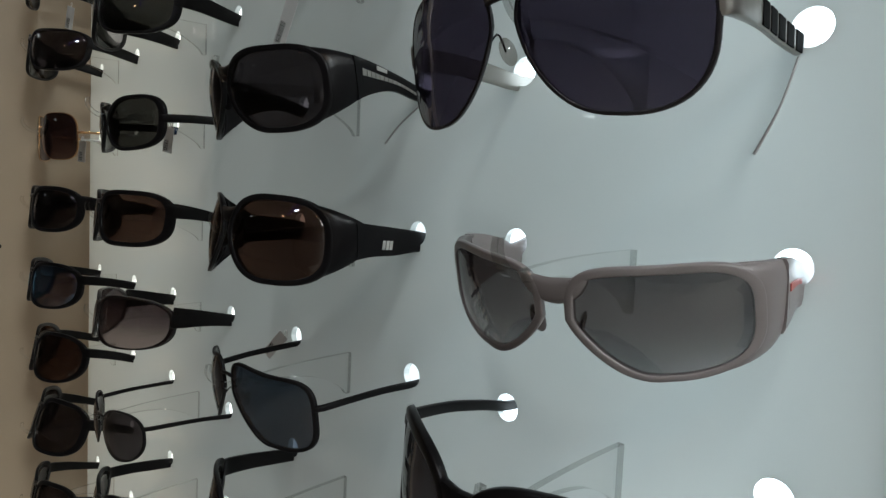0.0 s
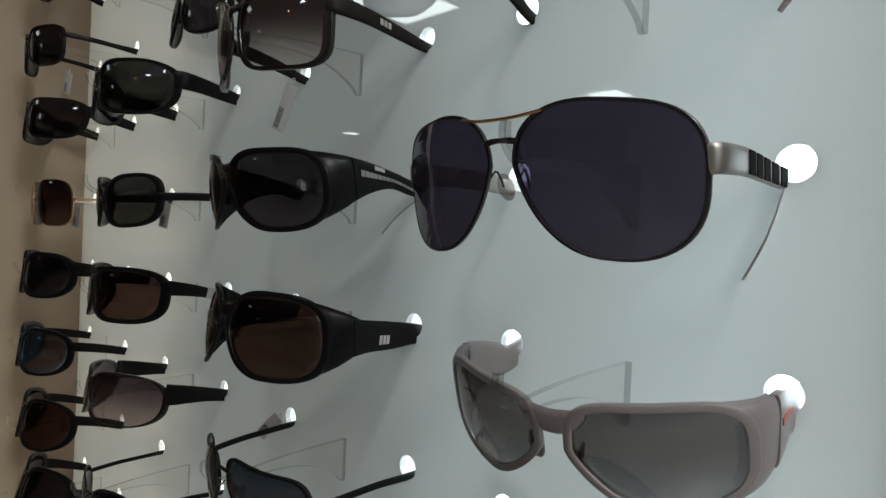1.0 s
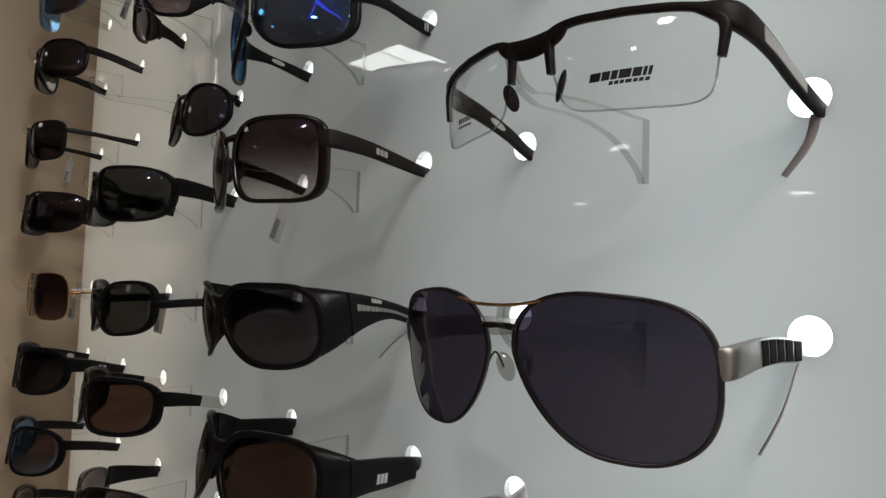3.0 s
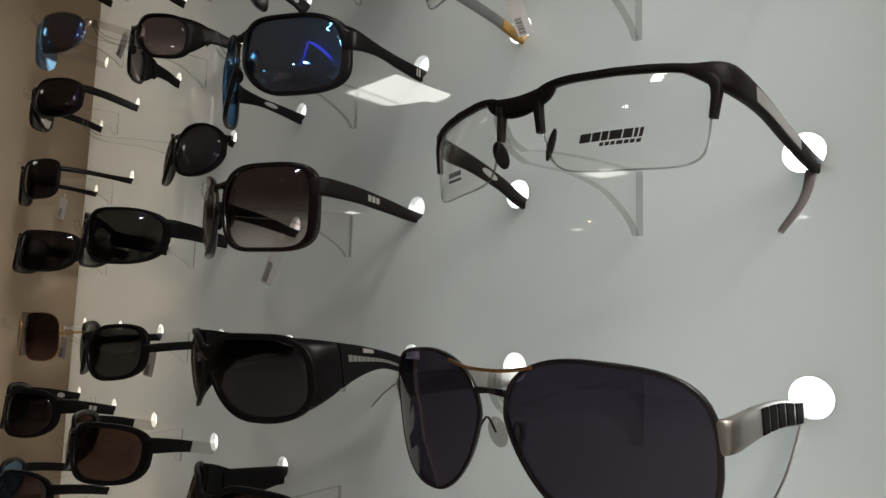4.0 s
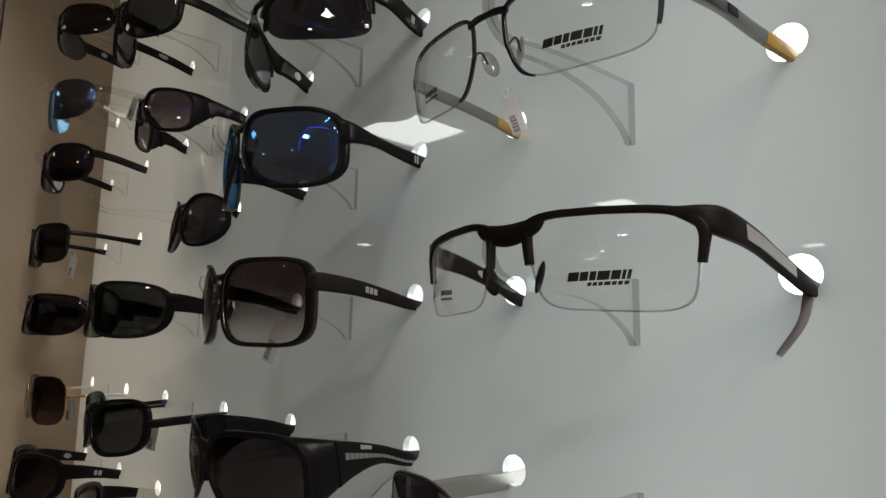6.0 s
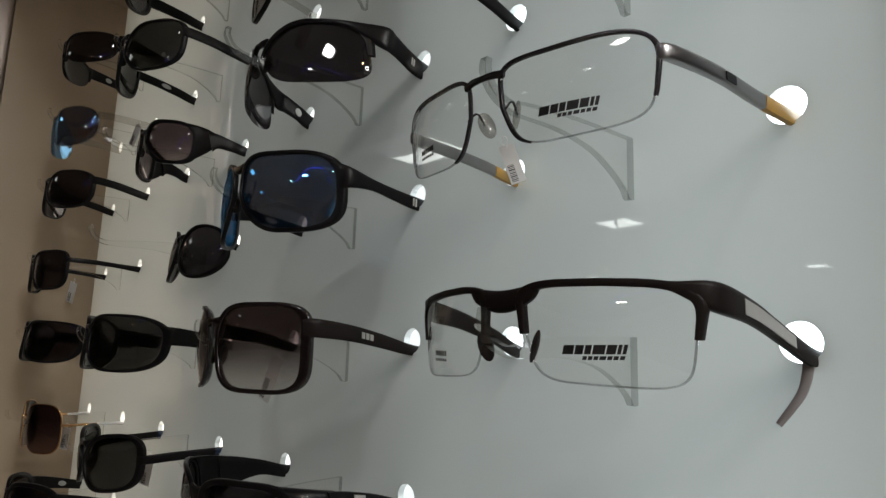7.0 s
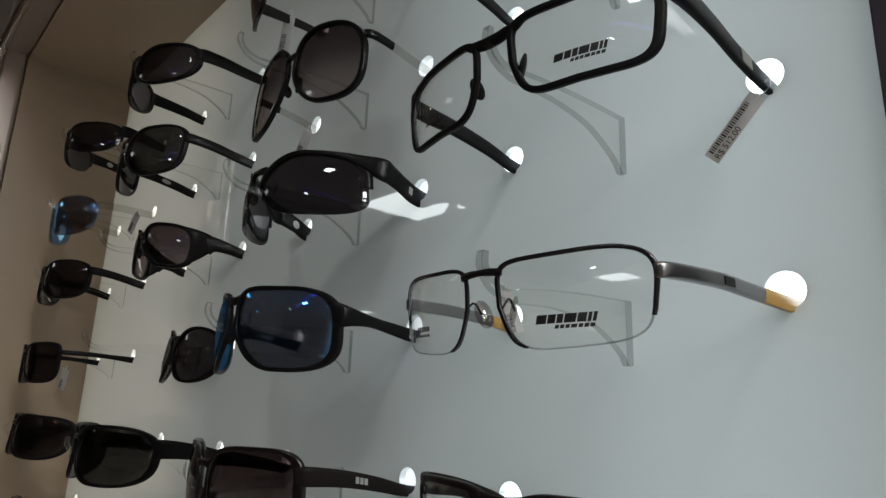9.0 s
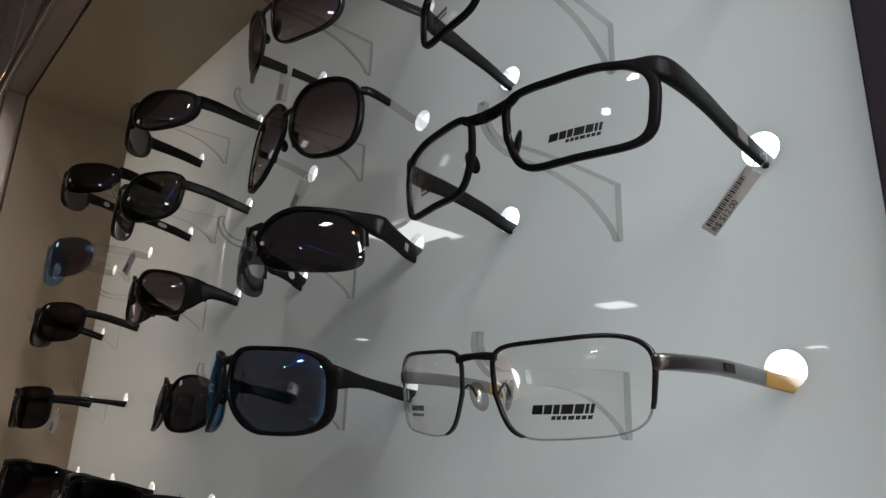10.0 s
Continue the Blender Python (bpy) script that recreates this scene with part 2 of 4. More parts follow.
back_panel()
# uneven steps put the panel's falloff of light into the box
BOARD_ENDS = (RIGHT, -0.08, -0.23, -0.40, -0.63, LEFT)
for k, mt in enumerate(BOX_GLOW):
    solid("graded_box_step", box(bmesh.new(), (BOARD_ENDS[k + 1], 0.055, BOTTOM), (BOARD_ENDS[k], 0.06, TOP)), mt, "glowing step of the light box, graded to tint and shade the drilled panel", "light box", "structure")
solid("wall_left", box(bmesh.new(), (LEFT - 0.02, -DEPTH, BOTTOM), (LEFT, 0.06, TOP)), BEIGE, "beige laminate side wall of the display niche", "wall", "structure")
solid("ceiling_niche", box(bmesh.new(), (LEFT - 0.02, -DEPTH, TOP), (RIGHT, 0.06, TOP + 0.02)), BEIGE, "beige laminate top board of the display niche", "ceiling", "structure")
solid("floor_niche", box(bmesh.new(), (LEFT - 0.02, -DEPTH, BOTTOM - 0.02), (RIGHT, 0.06, BOTTOM)), BEIGE, "beige laminate bottom board of the display niche", "floor", "structure")
solid("pillar", bevelled(box(bmesh.new(), (RIGHT, -0.002, 0), (0.55, 0.3, 2.75)), 0.001), PILLAR, "dark plum laminate pillar beside the panel", "pillar", "structure")
solid("trim_left", bevelled(box(bmesh.new(), (LEFT - 0.24, -DEPTH - 0.035, BOTTOM - 0.1), (LEFT - 0.0005, -DEPTH - 0.0005, TOP + 0.3)), 0.006, 3), DARK_METAL, "dark bronze metal front frame of the niche", "trim", "structure")
solid("trim_top", bevelled(box(bmesh.new(), (LEFT, -DEPTH - 0.033, TOP + 0.0005), (0.3, -DEPTH - 0.0005, TOP + 0.32)), 0.006, 3), DARK_METAL, "dark bronze metal fascia over the niche", "trim", "structure")

bm = strip([(LEFT + 0.003, -DEPTH - 0.036, BOTTOM), (LEFT + 0.003, -DEPTH - 0.036, (BOTTOM + TOP) / 2), (LEFT + 0.003, -DEPTH - 0.036, TOP)], [0.007] * 3, [0.007] * 3, 16, 2)
solid("trim_bead_left", bm, CHROME, "thin chrome bead along the niche frame", "trim", "structure", smooth=True)
bm = strip([(LEFT, -DEPTH - 0.036, TOP + 0.003), (LEFT / 2, -DEPTH - 0.036, TOP + 0.003), (0.3, -DEPTH - 0.036, TOP + 0.003)], [0.007] * 3, [0.007] * 3, 16, 2)
solid("trim_bead_top", bm, CHROME, "thin chrome bead along the niche fascia", "trim", "structure", smooth=True)
bm = loft([[(LEFT + d, -0.1195 + r * math.cos(a), 1.158 + r * math.sin(a)) for a in [2 * math.pi * k / 16 for k in range(16)]] for r, d in ((0.0035, 0.0003), (0.0035, 0.0012), (0.002, 0.0016))])
solid("shelf_plug", bm, BLACK_SATIN, "small black plug in the beige side wall", "plug", smooth=True)

# ---------------------------------------------------------------- the shop round it
solid("floor", box(bmesh.new(), (-9, -11, -0.05), (4, 0.6, 0)), FLOORTILE, "tan polished tile shop floor", "floor", "structure")
solid("ceiling", box(bmesh.new(), (-9, -11, 2.75), (4, 0.6, 2.8)), CEILPAINT, "pale grey painted shop ceiling", "ceiling", "structure")
solid("wall_south", box(bmesh.new(), (-9, -11.1, 0), (4, -11, 2.75)), WALLPAINT, "dim brown painted shop wall", "wall", "structure")
solid("wall_east", box(bmesh.new(), (4, -11, 0), (4.1, 0.6, 2.75)), WALLPAINT, "dim brown painted shop wall", "wall", "structure")
solid("wall_west", box(bmesh.new(), (-9.1, -11, 0), (-9, 0.6, 2.75)), WALLPAINT, "dim brown painted shop wall", "wall", "structure")
solid("wall_north", box(bmesh.new(), (-9, 0.3, 0), (4, 0.4, 2.75)), WALLPAINT, "dim brown painted shop wall behind the niche", "wall", "structure")


def ceiling_light(x, y, size=0.58, lit=None):
    e = tagged(new("ceiling_light"), "square white ceiling lamp, recessed LED or added fill, lit", "lamp", "ceiling lamps")
    e.location = (x, y, 2.75)
    h = size / 2
    part("diffuser", box(bmesh.new(), (-h, -h, -0.012), (h, h, -0.004)), lit or LAMP, e, "glowing white diffuser", False)
    bm = bmesh.new()
    for a, b in (((-h - 0.03, -h - 0.03), (h + 0.03, -h)), ((-h - 0.03, h), (h + 0.03, h + 0.03)), ((-h - 0.03, -h), (-h, h)), ((h, -h), (h + 0.03, h))):
        box(bm, (*a, -0.02), (*b, 0.0))
    part("frame", bm, LAMP_FRAME, e, "white lamp frame", False)


# the last four are added out of view to brighten panel and side wall
for x, y, size, lit in ((-2.95, -2.25, 0.5, LAMP), (-3.15, -5.0, 0.34, LAMP), (-2.6, -8.8, 0.25, LAMP), (-7.2, -5.0, 0.2, LAMP), (-7.4, -2.4, 0.2, LAMP), (-5.6, -8.2, 0.2, LAMP), (0.6, -1.5, 0.2, FILL_GLOW), (1.9, -0.42, 0.45, FILL_GLOW), (2.9, -0.6, 0.5, FILL_GLOW), (0.7, -3.4, 0.2, FILL_GLOW)):
    ceiling_light(x, y, size, lit)


def spot_lamp(x, y):
    e = tagged(new("spot_lamp"), "small warm halogen ceiling spot, lit", "lamp", "warm ceiling spots")
    e.location = (x, y, 2.75)
    ring = [[(r * math.cos(a), r * math.sin(a), z) for a in [2 * math.pi * k / 20 for k in range(20)]] for r, z in ((0.06, 0), (0.06, -0.02), (0.045, -0.02), (0.04, -0.004))]
    part("rim", loft(ring, caps=False), CHROME, e, "chrome ring")
    part("bulb", loft([[(r * math.cos(a), r * math.sin(a), z) for a in [2 * math.pi * k / 20 for k in range(20)]] for r, z in ((0.04, -0.006), (0.03, -0.012), (0.01, -0.014))]), SPOT, e, "glowing warm bulb")


for x, y in ((1.3, -0.75), (0.2, -4.2), (-3.4, -1.1), (-4.6, -1.6), (-5.0, -7.6)):
    spot_lamp(x, y)

bm = box(bmesh.new(), (0.5, -2.515, 2.68), (2.4, -2.49, 2.70))
box(bm, (0.475, -4.0, 2.68), (0.5, -2.49, 2.70))
solid("neon_strip", bm, NEON, "violet neon strip under the shop ceiling, lit", "neon light")


# ---------------------------------------------------------------- eyewear
def lens_outline(s, count=56):
    """The edge of the right lens round its own middle: x outwards, z up. corners: how square the four corners are, from the upper outer one on."""
    out = []
    for k in range(count):
        a = 2 * math.pi * k / count
        c, t = math.cos(a), math.sin(a)
        n = s["corners"][(0 if c > 0 else 1) if t > 0 else (3 if c > 0 else 2)]
        x = s["w"] / 2 * math.copysign(abs(c) ** (2 / n), c)
        z = s["h"] / 2 * math.copysign(abs(t) ** (2 / n), t)
        x += s["taper"] * (z / s["h"]) * (x if x > 0 else x * 0.4)          # narrower towards the cheek
        bow = 2 * (0.25 - (x / s["w"]) ** 2)
        cut = s["nose"] * (-z / s["h"]) * (-2 * x / s["w"]) if x < 0 and z < 0 else 0   # cut away for the nose
        z += s["slant"] * x + (s["arch"] if z > 0 else -s["sag"]) * bow
        out.append((x + cut, z))
    return out


BASE = dict(rim_in=None, w=0.056, h=0.040, corners=(2.8, 2.8, 2.6, 2.6), taper=0.05, slant=0.03, arch=0.0, sag=0.0, nose=0.006, gap=0.016, dist=0.100, wrap=0.022,
            rim=(0.003, 0.003, 0.003), deep=0.004, arc=(0.0, 1.0), drop=-0.010, nod=0.0, lean=0.0, dx=0.0, turn=0.0,
            temple=(0.011, 0.008, 0.007), side=0.0016, hinge=0.25, bulge=0.003, bridge=(0.004, 0.3), lens=SMOKE, frame=BLACK, arm=None, tip=None, pads=False,
            kind="sunglasses", label="black plastic sunglasses with dark lenses", tip_from=0.75, logo=None, inlay=None, brow_bar=False, edges=None, flare=1.0, brow=False, wing=False, mark=None, badge=None, lid=0.0015, word=(-0.011, -0.27))


def eyewear(col, r, **given):
    s = {**BASE, **given}
    xl, xr = HOLE_X[col]
    mid, span = (xl + xr) / 2, (xr - xl) / 2
    e = tagged(new(s["kind"]), s["label"], "glasses", "eyewear on the panel")
    e.matrix_basis = pose(mid + s["dx"], 0, row_z(r) - 0.004, s["nod"], s["lean"], s["turn"])
    arm_mat = s["arm"] or s["frame"]
    cx = s["gap"] / 2 + s["w"] / 2
    end = s["gap"] / 2 + s["w"]

    def front(x):
        return -s["dist"] + s["wrap"] * (abs(x) / 0.066) ** 2

    edge = lens_outline(s)
    n = len(edge)
    norm = []
    for k in range(n):
        (x0, z0), (x1, z1) = edge[k - 1], edge[(k + 1) % n]
        l = math.hypot(x1 - x0, z1 - z0) or 1
        norm.append(((z1 - z0) / l, -(x1 - x0) / l))

    def rim_top(f):
        """Height of the upper rim's top at a share of the lens width from its middle."""
        return min((abs(x - f * s["w"]), z) for x, z in edge if z > 0)[1] + s["rim"][0]

    for sg in (1, -1):
        # lens: front and back skin with a rounded edge
        rings = []
        for fr, off in ((0.02, 0), (0.3, 0), (0.6, 0), (0.85, 0), (1.0, 0), (1.0, 0.0016), (0.85, 0.0016), (0.6, 0.0016), (0.3, 0.0016), (0.02, 0.0016)):
            rings.append([(sg * (cx + x * fr), front(cx + x * fr) - s["bulge"] * (1 - fr * fr) + off, s["drop"] + z * fr) for x, z in edge])
        lens = part("lens", loft(rings), s["lens"], e)
        if s["logo"] == "lens" and sg == 1:
            lettering(lens, s, front, cx)
        if s["logo"] == "lens" and sg == -1:
            small_print(lens, s, front, cx)
        # rim: a rounded section swept along the edge, all round or over an arc
        a0, a1 = s["arc"]
        if s["rim"][0] > 0:
            count = n if a1 - a0 >= 1 else int(n * (a1 - a0)) + 1
            rings = []
            for j in range(count):
                k = (int(a0 * n) + j) % n
                (x, z), (nx, nz) = edge[k], norm[k]
                up, out = nz, nx
                wide = s["rim"][1] if out > 0 or s["rim_in"] is None else s["rim_in"]
                wd = s["rim"][0] * max(up, 0) ** 2 + wide * out ** 2 + s["rim"][2] * max(-up, 0) ** 2
                if a1 - a0 < 1:
                    wd *= min(1.0, 0.45 + 0.16 * min(j, count - 1 - j))
                ring = []
                for p, q in section(12, 5.0):
                    o = wd / 2 + p * (wd / 2 + 0.0003)
                    X = cx + x + nx * o
                    ring.append((sg * X, front(X) + 0.0008 + q * s["deep"] / 2, s["drop"] + z + nz * o))
                rings.append(ring)
            part("rim", loft(rings, closed=a1 - a0 >= 1), s["frame"], e)
        if s["rim"][0] > 0 and a1 - a0 < 1:
            # the thread that holds a half-rim lens
            rings = []
            for j in range(n - count + 2):
                k = (int(a0 * n) + count - 1 + j) % n
                (x, z), (nx, nz) = edge[k], norm[k]
                rings.append([(sg * (cx + x + nx * 0.0004 * p), front(cx + x) + 0.0008 + q * 0.0008, s["drop"] + z + nz * 0.0004 * p) for p, q in section(6, 2)])
            part("thread", loft(rings), THREAD, e, "clear thread along the lower lens edge")
        # temple with its end piece
        zt = s["drop"] + s["h"] * s["hinge"]
        if s["brow"]:
            zt = s["drop"] + rim_top(0.05) - s["lid"] - s["temple"][0] / 2
        hx = end + s["rim"][1] * 0.6
        th = s["temple"]
        # upper and lower edge of the temple at five stations, over and under the line from hinge to hole
        edges = s["edges"] or [(k / 2, -k / 2) for k in (th[0], th[0], (th[0] + th[1]) / 2, th[1], (th[1] + th[2]) / 2)]
        sides = [s["deep"] * 0.48, s["side"] * 1.25, s["side"], s["side"], s["side"], s["side"] * 0.9]
        ox = hx - s["rim"][1] * 0.6
        line = [(ox, front(ox) + 0.0008, zt), (hx + 0.0022, front(hx) + 0.0055, zt),
                ((hx * 0.62 + span * 0.38) + 0.0015, front(hx) * 0.62, zt * 0.75),
                ((hx * 0.3 + span * 0.7), front(hx) * 0.3, zt * 0.4 - 0.001), (span + 0.0008 * sg, 0.001, -0.0024), (span + 0.0015 * sg, 0.030, -0.0040)]
        tops = [edges[0][0] * s["flare"]] + [q[0] for q in edges[1:]] + [th[2] * 0.4]
        lows = [edges[0][1] * s["flare"]] + [q[1] for q in edges[1:]] + [-th[2] * 0.4]
        knots = [(x, y, z + (u + v) / 2, sd, (u - v) / 2) for (x, y, z), sd, u, v in zip(line, sides, tops, lows)]
        pts = smooth_path(knots, 26)
        cut = int(26 * s["tip_from"])
        first = pts[:cut + 1] if s["tip"] else pts
        if s["brow"]:
            # the temple runs out of the brow in one sweep
            way = []
            for f in (0.06, 0.18, 0.30, 0.40):
                low = rim_top(f) - s["rim"][0] - 0.0002
                high = rim_top(0.05) - s["lid"] * (f / 0.45) ** 2
                way.append((cx + f * s["w"], front(cx + f * s["w"]) + 0.0008, s["drop"] + (low + high) / 2, s["deep"] * 0.47, (high - low) / 2))
            first = smooth_path(way + knots[1:], 46)
        if s["wing"]:
            first = pts[8:]
        arm = part("temple", strip([(sg * p[0], p[1], p[2]) for p in first], [p[3] for p in first], [p[4] for p in first], 12, 4.5), arm_mat, e)
        if s["wing"]:
            part("wing", wing(s, edge, norm, front, cx, hx, pts[9], sg), s["frame"], e)
        if s["tip"]:
            last = pts[cut:]
            part("temple_tip", strip([(sg * p[0], p[1], p[2]) for p in last], [p[3] * 1.15 for p in last], [p[4] * 1.08 for p in last]), s["tip"], arm, "coloured temple tip")
        if s["inlay"]:
            plates(arm, pts, sg, *s["inlay"])
        if s["badge"]:
            plates(arm, pts, sg, *s["badge"])
        if s["mark"]:
            oval_mark(arm, pts, sg, *s["mark"])
        if s["pads"]:
            bmp = bmesh.new()
            bmesh.ops.create_uvsphere(bmp, u_segments=12, v_segments=8, radius=1, matrix=Matrix.LocRotScale((sg * (s["gap"] / 2 - 0.001), front(0) + 0.010, s["drop"] - s["h"] * 0.08), Euler((0.2, sg * 0.25, sg * 0.5)), (0.0013, 0.0038, 0.0062)))
            pad = part("nose_pad", bmp, PAD, e, "clear nose pad")
            wire = smooth_path([(s["gap"] / 2 + 0.001, front(0) + 0.001, s["drop"] - 0.002), (s["gap"] / 2 + 0.0005, front(0) + 0.006, s["drop"] + 0.002), (s["gap"] / 2 - 0.0002, front(0) + 0.0095, s["drop"] - s["h"] * 0.08)], 8)
            part("pad_arm", strip([(sg * p[0], p[1], p[2]) for p in wire], [0.0005] * 8, [0.0005] * 8, 6, 2), s["frame"], pad, "thin metal pad arm")
        else:
            bmp = bmesh.new()
            bmesh.ops.create_uvsphere(bmp, u_segments=12, v_segments=8, radius=1, matrix=Matrix.LocRotScale((sg * (s["gap"] / 2 + 0.0016), front(0) + 0.0040, s["drop"] - s["h"] * 0.10), Euler((0.15, sg * 0.3, sg * 0.5)), (0.0014, 0.0034, 0.0065)))
            part("nose_pad", bmp, s["frame"], e)
    # bridge between the rims
    hb, at = s["bridge"]
    zb = s["drop"] + s["h"] * at
    reach = s["gap"] / 2 + (0.0015 if s["pads"] else 0.001)
    flare = 0.6 if s["pads"] else 0.5 if hb >= 0.006 else 0.95
    pts = smooth_path([(-reach, front(reach) + 0.0006, zb, s["deep"] * 0.46, hb * flare), (-reach * 0.5, front(0), zb + 0.0006, s["deep"] * 0.46, hb * 0.6), (0, front(0), zb + 0.0008, s["deep"] * 0.46, hb * 0.5), (reach * 0.5, front(0), zb + 0.0006, s["deep"] * 0.46, hb * 0.6), (reach, front(reach) + 0.0006, zb, s["deep"] * 0.46, hb * flare)], 17)
    if hb >= 0.006:
        # a broad bridge grows out of the upper rims, with a shallow dip
        inner = rim_top(-0.43)
        half = []
        for X, top, tall in ((s["gap"] / 2 + s["w"] * 0.10, rim_top(-0.40), s["rim"][0] * 0.9), (s["gap"] / 2 + s["w"] * 0.03, inner - 0.0004, hb * 0.72), (s["gap"] / 4, inner - 0.0014, hb * 0.95)):
            half.append((X, front(X) + 0.0008, s["drop"] + top - tall / 2, s["deep"] * 0.48, tall / 2))
        middle = (0, front(0) + 0.0008, s["drop"] + inner - 0.0017 - hb / 2, s["deep"] * 0.48, hb / 2)
        pts = smooth_path([(-q[0], *q[1:]) for q in half] + [middle] + half[::-1], 25)
    part("bridge", strip([p[:3] for p in pts], [p[3] for p in pts], [p[4] for p in pts]), s["frame"], e)
    if s["brow_bar"]:
        zb = s["drop"] + rim_top(-0.30) - 0.0006
        reach = s["gap"] / 2 + s["w"] * 0.20
        pts = smooth_path([(-reach, front(reach) - 0.0008, zb), (-reach * 0.4, front(0) - 0.002, zb - 0.0016), (reach * 0.4, front(0) - 0.002, zb - 0.0016), (reach, front(reach) - 0.0008, zb)], 16)
        part("brow_bar", strip(pts, [0.0007] * 16, [0.0007] * 16, 8, 2), GOLD, e, "thin copper brow bar")
    return e


def wing(s, edge, norm, front, cx, hx, goal, sg):
    """The broad cheek that sweeps from the outer rim round into the temple."""
    n = len(edge)
    rings = []
    for i in range(13):
        t = i / 12
        k = int((72 - 140 * t) / 360 * n) % n
        (x, z), (nx, nz) = edge[k], norm[k]
        X = cx + x + nx * s["rim"][1] * 0.7
        a = np.array((X, front(X) + 0.0008 - s["deep"] * 0.47, s["drop"] + z + nz * s["rim"][1] * 0.7))
        b = np.array((goal[0] + goal[3] * (1.02 - 0.9 * abs(1 - 2 * t) ** 4), goal[1], goal[2] + goal[4] * 0.98 * (1 - 2 * t)))
        c = np.array((hx + 0.003, front(hx) + 0.002, 0.7 * a[2] + 0.3 * b[2]))
        row = [a * (1 - u) ** 2 + c * 2 * u * (1 - u) + b * u * u for u in [j / 9 for j in range(10)]]
        back = [p + np.array((-0.0022 - 0.0016 * j / 9, 0.003 - 0.003 * j / 9, 0)) for j, p in enumerate(row)]
        rings.append([(sg * p[0], p[1], p[2]) for p in row + back[::-1]])
    return loft(rings)


def slanted(bm, x0, x1, z0, z1, lean, depth, place):
    """A small raised block on a curved face."""
    v = []
    for d in (0, depth):
        for x, z in ((x0, z0), (x1, z0), (x1 + lean, z1), (x0 + lean, z1)):
            v.append(bm.verts.new(place(x, z, d)))
    for q in ((0, 1, 2, 3), (7, 6, 5, 4), (0, 4, 5, 1), (1, 5, 6, 2), (2, 6, 7, 3), (3, 7, 4, 0)):
        bm.faces.new([v[i] for i in q])


def lettering(lens, s, front, cx):
    """The maker's mark printed on the demo lens, as plain bars."""
    def place(x, z, d):
        X = cx + x
        return (X, front(X) - s["bulge"] * max(0, 1 - (2 * x / s["w"]) ** 2 - 0.3) - 0.0003 - d, s["drop"] + z)
    x0, low = s["word"][0], s["word"][1] * s["h"]
    bm = bmesh.new()
    x = x0
    for wd in (0.0040, 0.0029, 0.0022, 0.0040, 0.0029, 0.0011, 0.0011):
        slanted(bm, x, x + wd, low - 0.0002, low + 0.0030, 0.0008, 0.0001, place)
        x += wd + 0.0005
    part("lettering", bm, INK, lens, "black printed word mark", False)
    bm = bmesh.new()
    x = x0 + 0.0072
    for wd in (0.0014, 0.0014, 0.0014, 0.0020, 0.0014, 0.0014, 0.0014):
        slanted(bm, x, x + wd, low - 0.0021, low - 0.0008, 0.0004, 0.0001, place)
        x += wd + 0.0005
    part("lettering", bm, INK, lens, "thin black printed second line", False)


def small_print(lens, s, front, cx):
    def place(x, z, d):
        X = cx + x
        return (-X, front(X) - s["bulge"] * 0.4 - 0.0003 - d, s["drop"] + z)
    bm = bmesh.new()
    for row, (z, hgt, start) in enumerate(((-0.0068, 0.0022, -0.010), (-0.0096, 0.0012, -0.010))):
        for k in range(6):
            slanted(bm, -start - k * 0.0021 - 0.0016, -start - k * 0.0021, z - hgt / 2, z + hgt / 2, 0, 0.0001, place)
    part("lettering", bm, INK, lens, "small black print", False)


def plates(arm, pts, sg, mat, f0, f1, low, high, blocks=1, fill=1.0, label="inlay on the temple", sink=0.0):
    """Raised inlays on the outer face of a temple, between two fractions of its length and height."""
    n = len(pts) - 1
    step = (f1 - f0) / blocks
    for b in range(blocks):
        u0, u1 = f0 + b * step, f0 + (b + fill) * step
        row = []
        for j in range(5):
            u = (u0 + (u1 - u0) * j / 4) * n
            fall = sink * (u / n - f0) / (f1 - f0)
            i = min(int(u), n - 1)
            p = pts[i] + (pts[i + 1] - pts[i]) * (u - i)
            out = sg * (p[0] + p[3] + 0.00005)
            row.append([(out + sg * d, p[1], p[2] + p[4] * (z - fall)) for d, z in ((-0.0004, low), (0.00035, low), (0.00035, high), (-0.0004, high))])
        part("inlay", loft(row), mat, arm, label, False)


def oval_mark(arm, pts, sg, f0, f1):
    """A thin oval metal plate on the inner face of a temple."""
    n = len(pts) - 1
    rings = [[], []]
    for k in range(20):
        a = 2 * math.pi * k / 20
        u = ((f0 + f1) / 2 + (f1 - f0) / 2 * math.cos(a)) * n
        i = min(int(u), n - 1)
        p = pts[i] + (pts[i + 1] - pts[i]) * (u - i)
        for ring, d in zip(rings, (0.0004, -0.0003)):
            ring.append((sg * (p[0] - p[3] + d), p[1], p[2] + p[4] * 0.5 * math.sin(a)))
    part("maker_plate", loft(rings), SILVER_MATTE, arm, "small oval silver plate inside the temple", False)


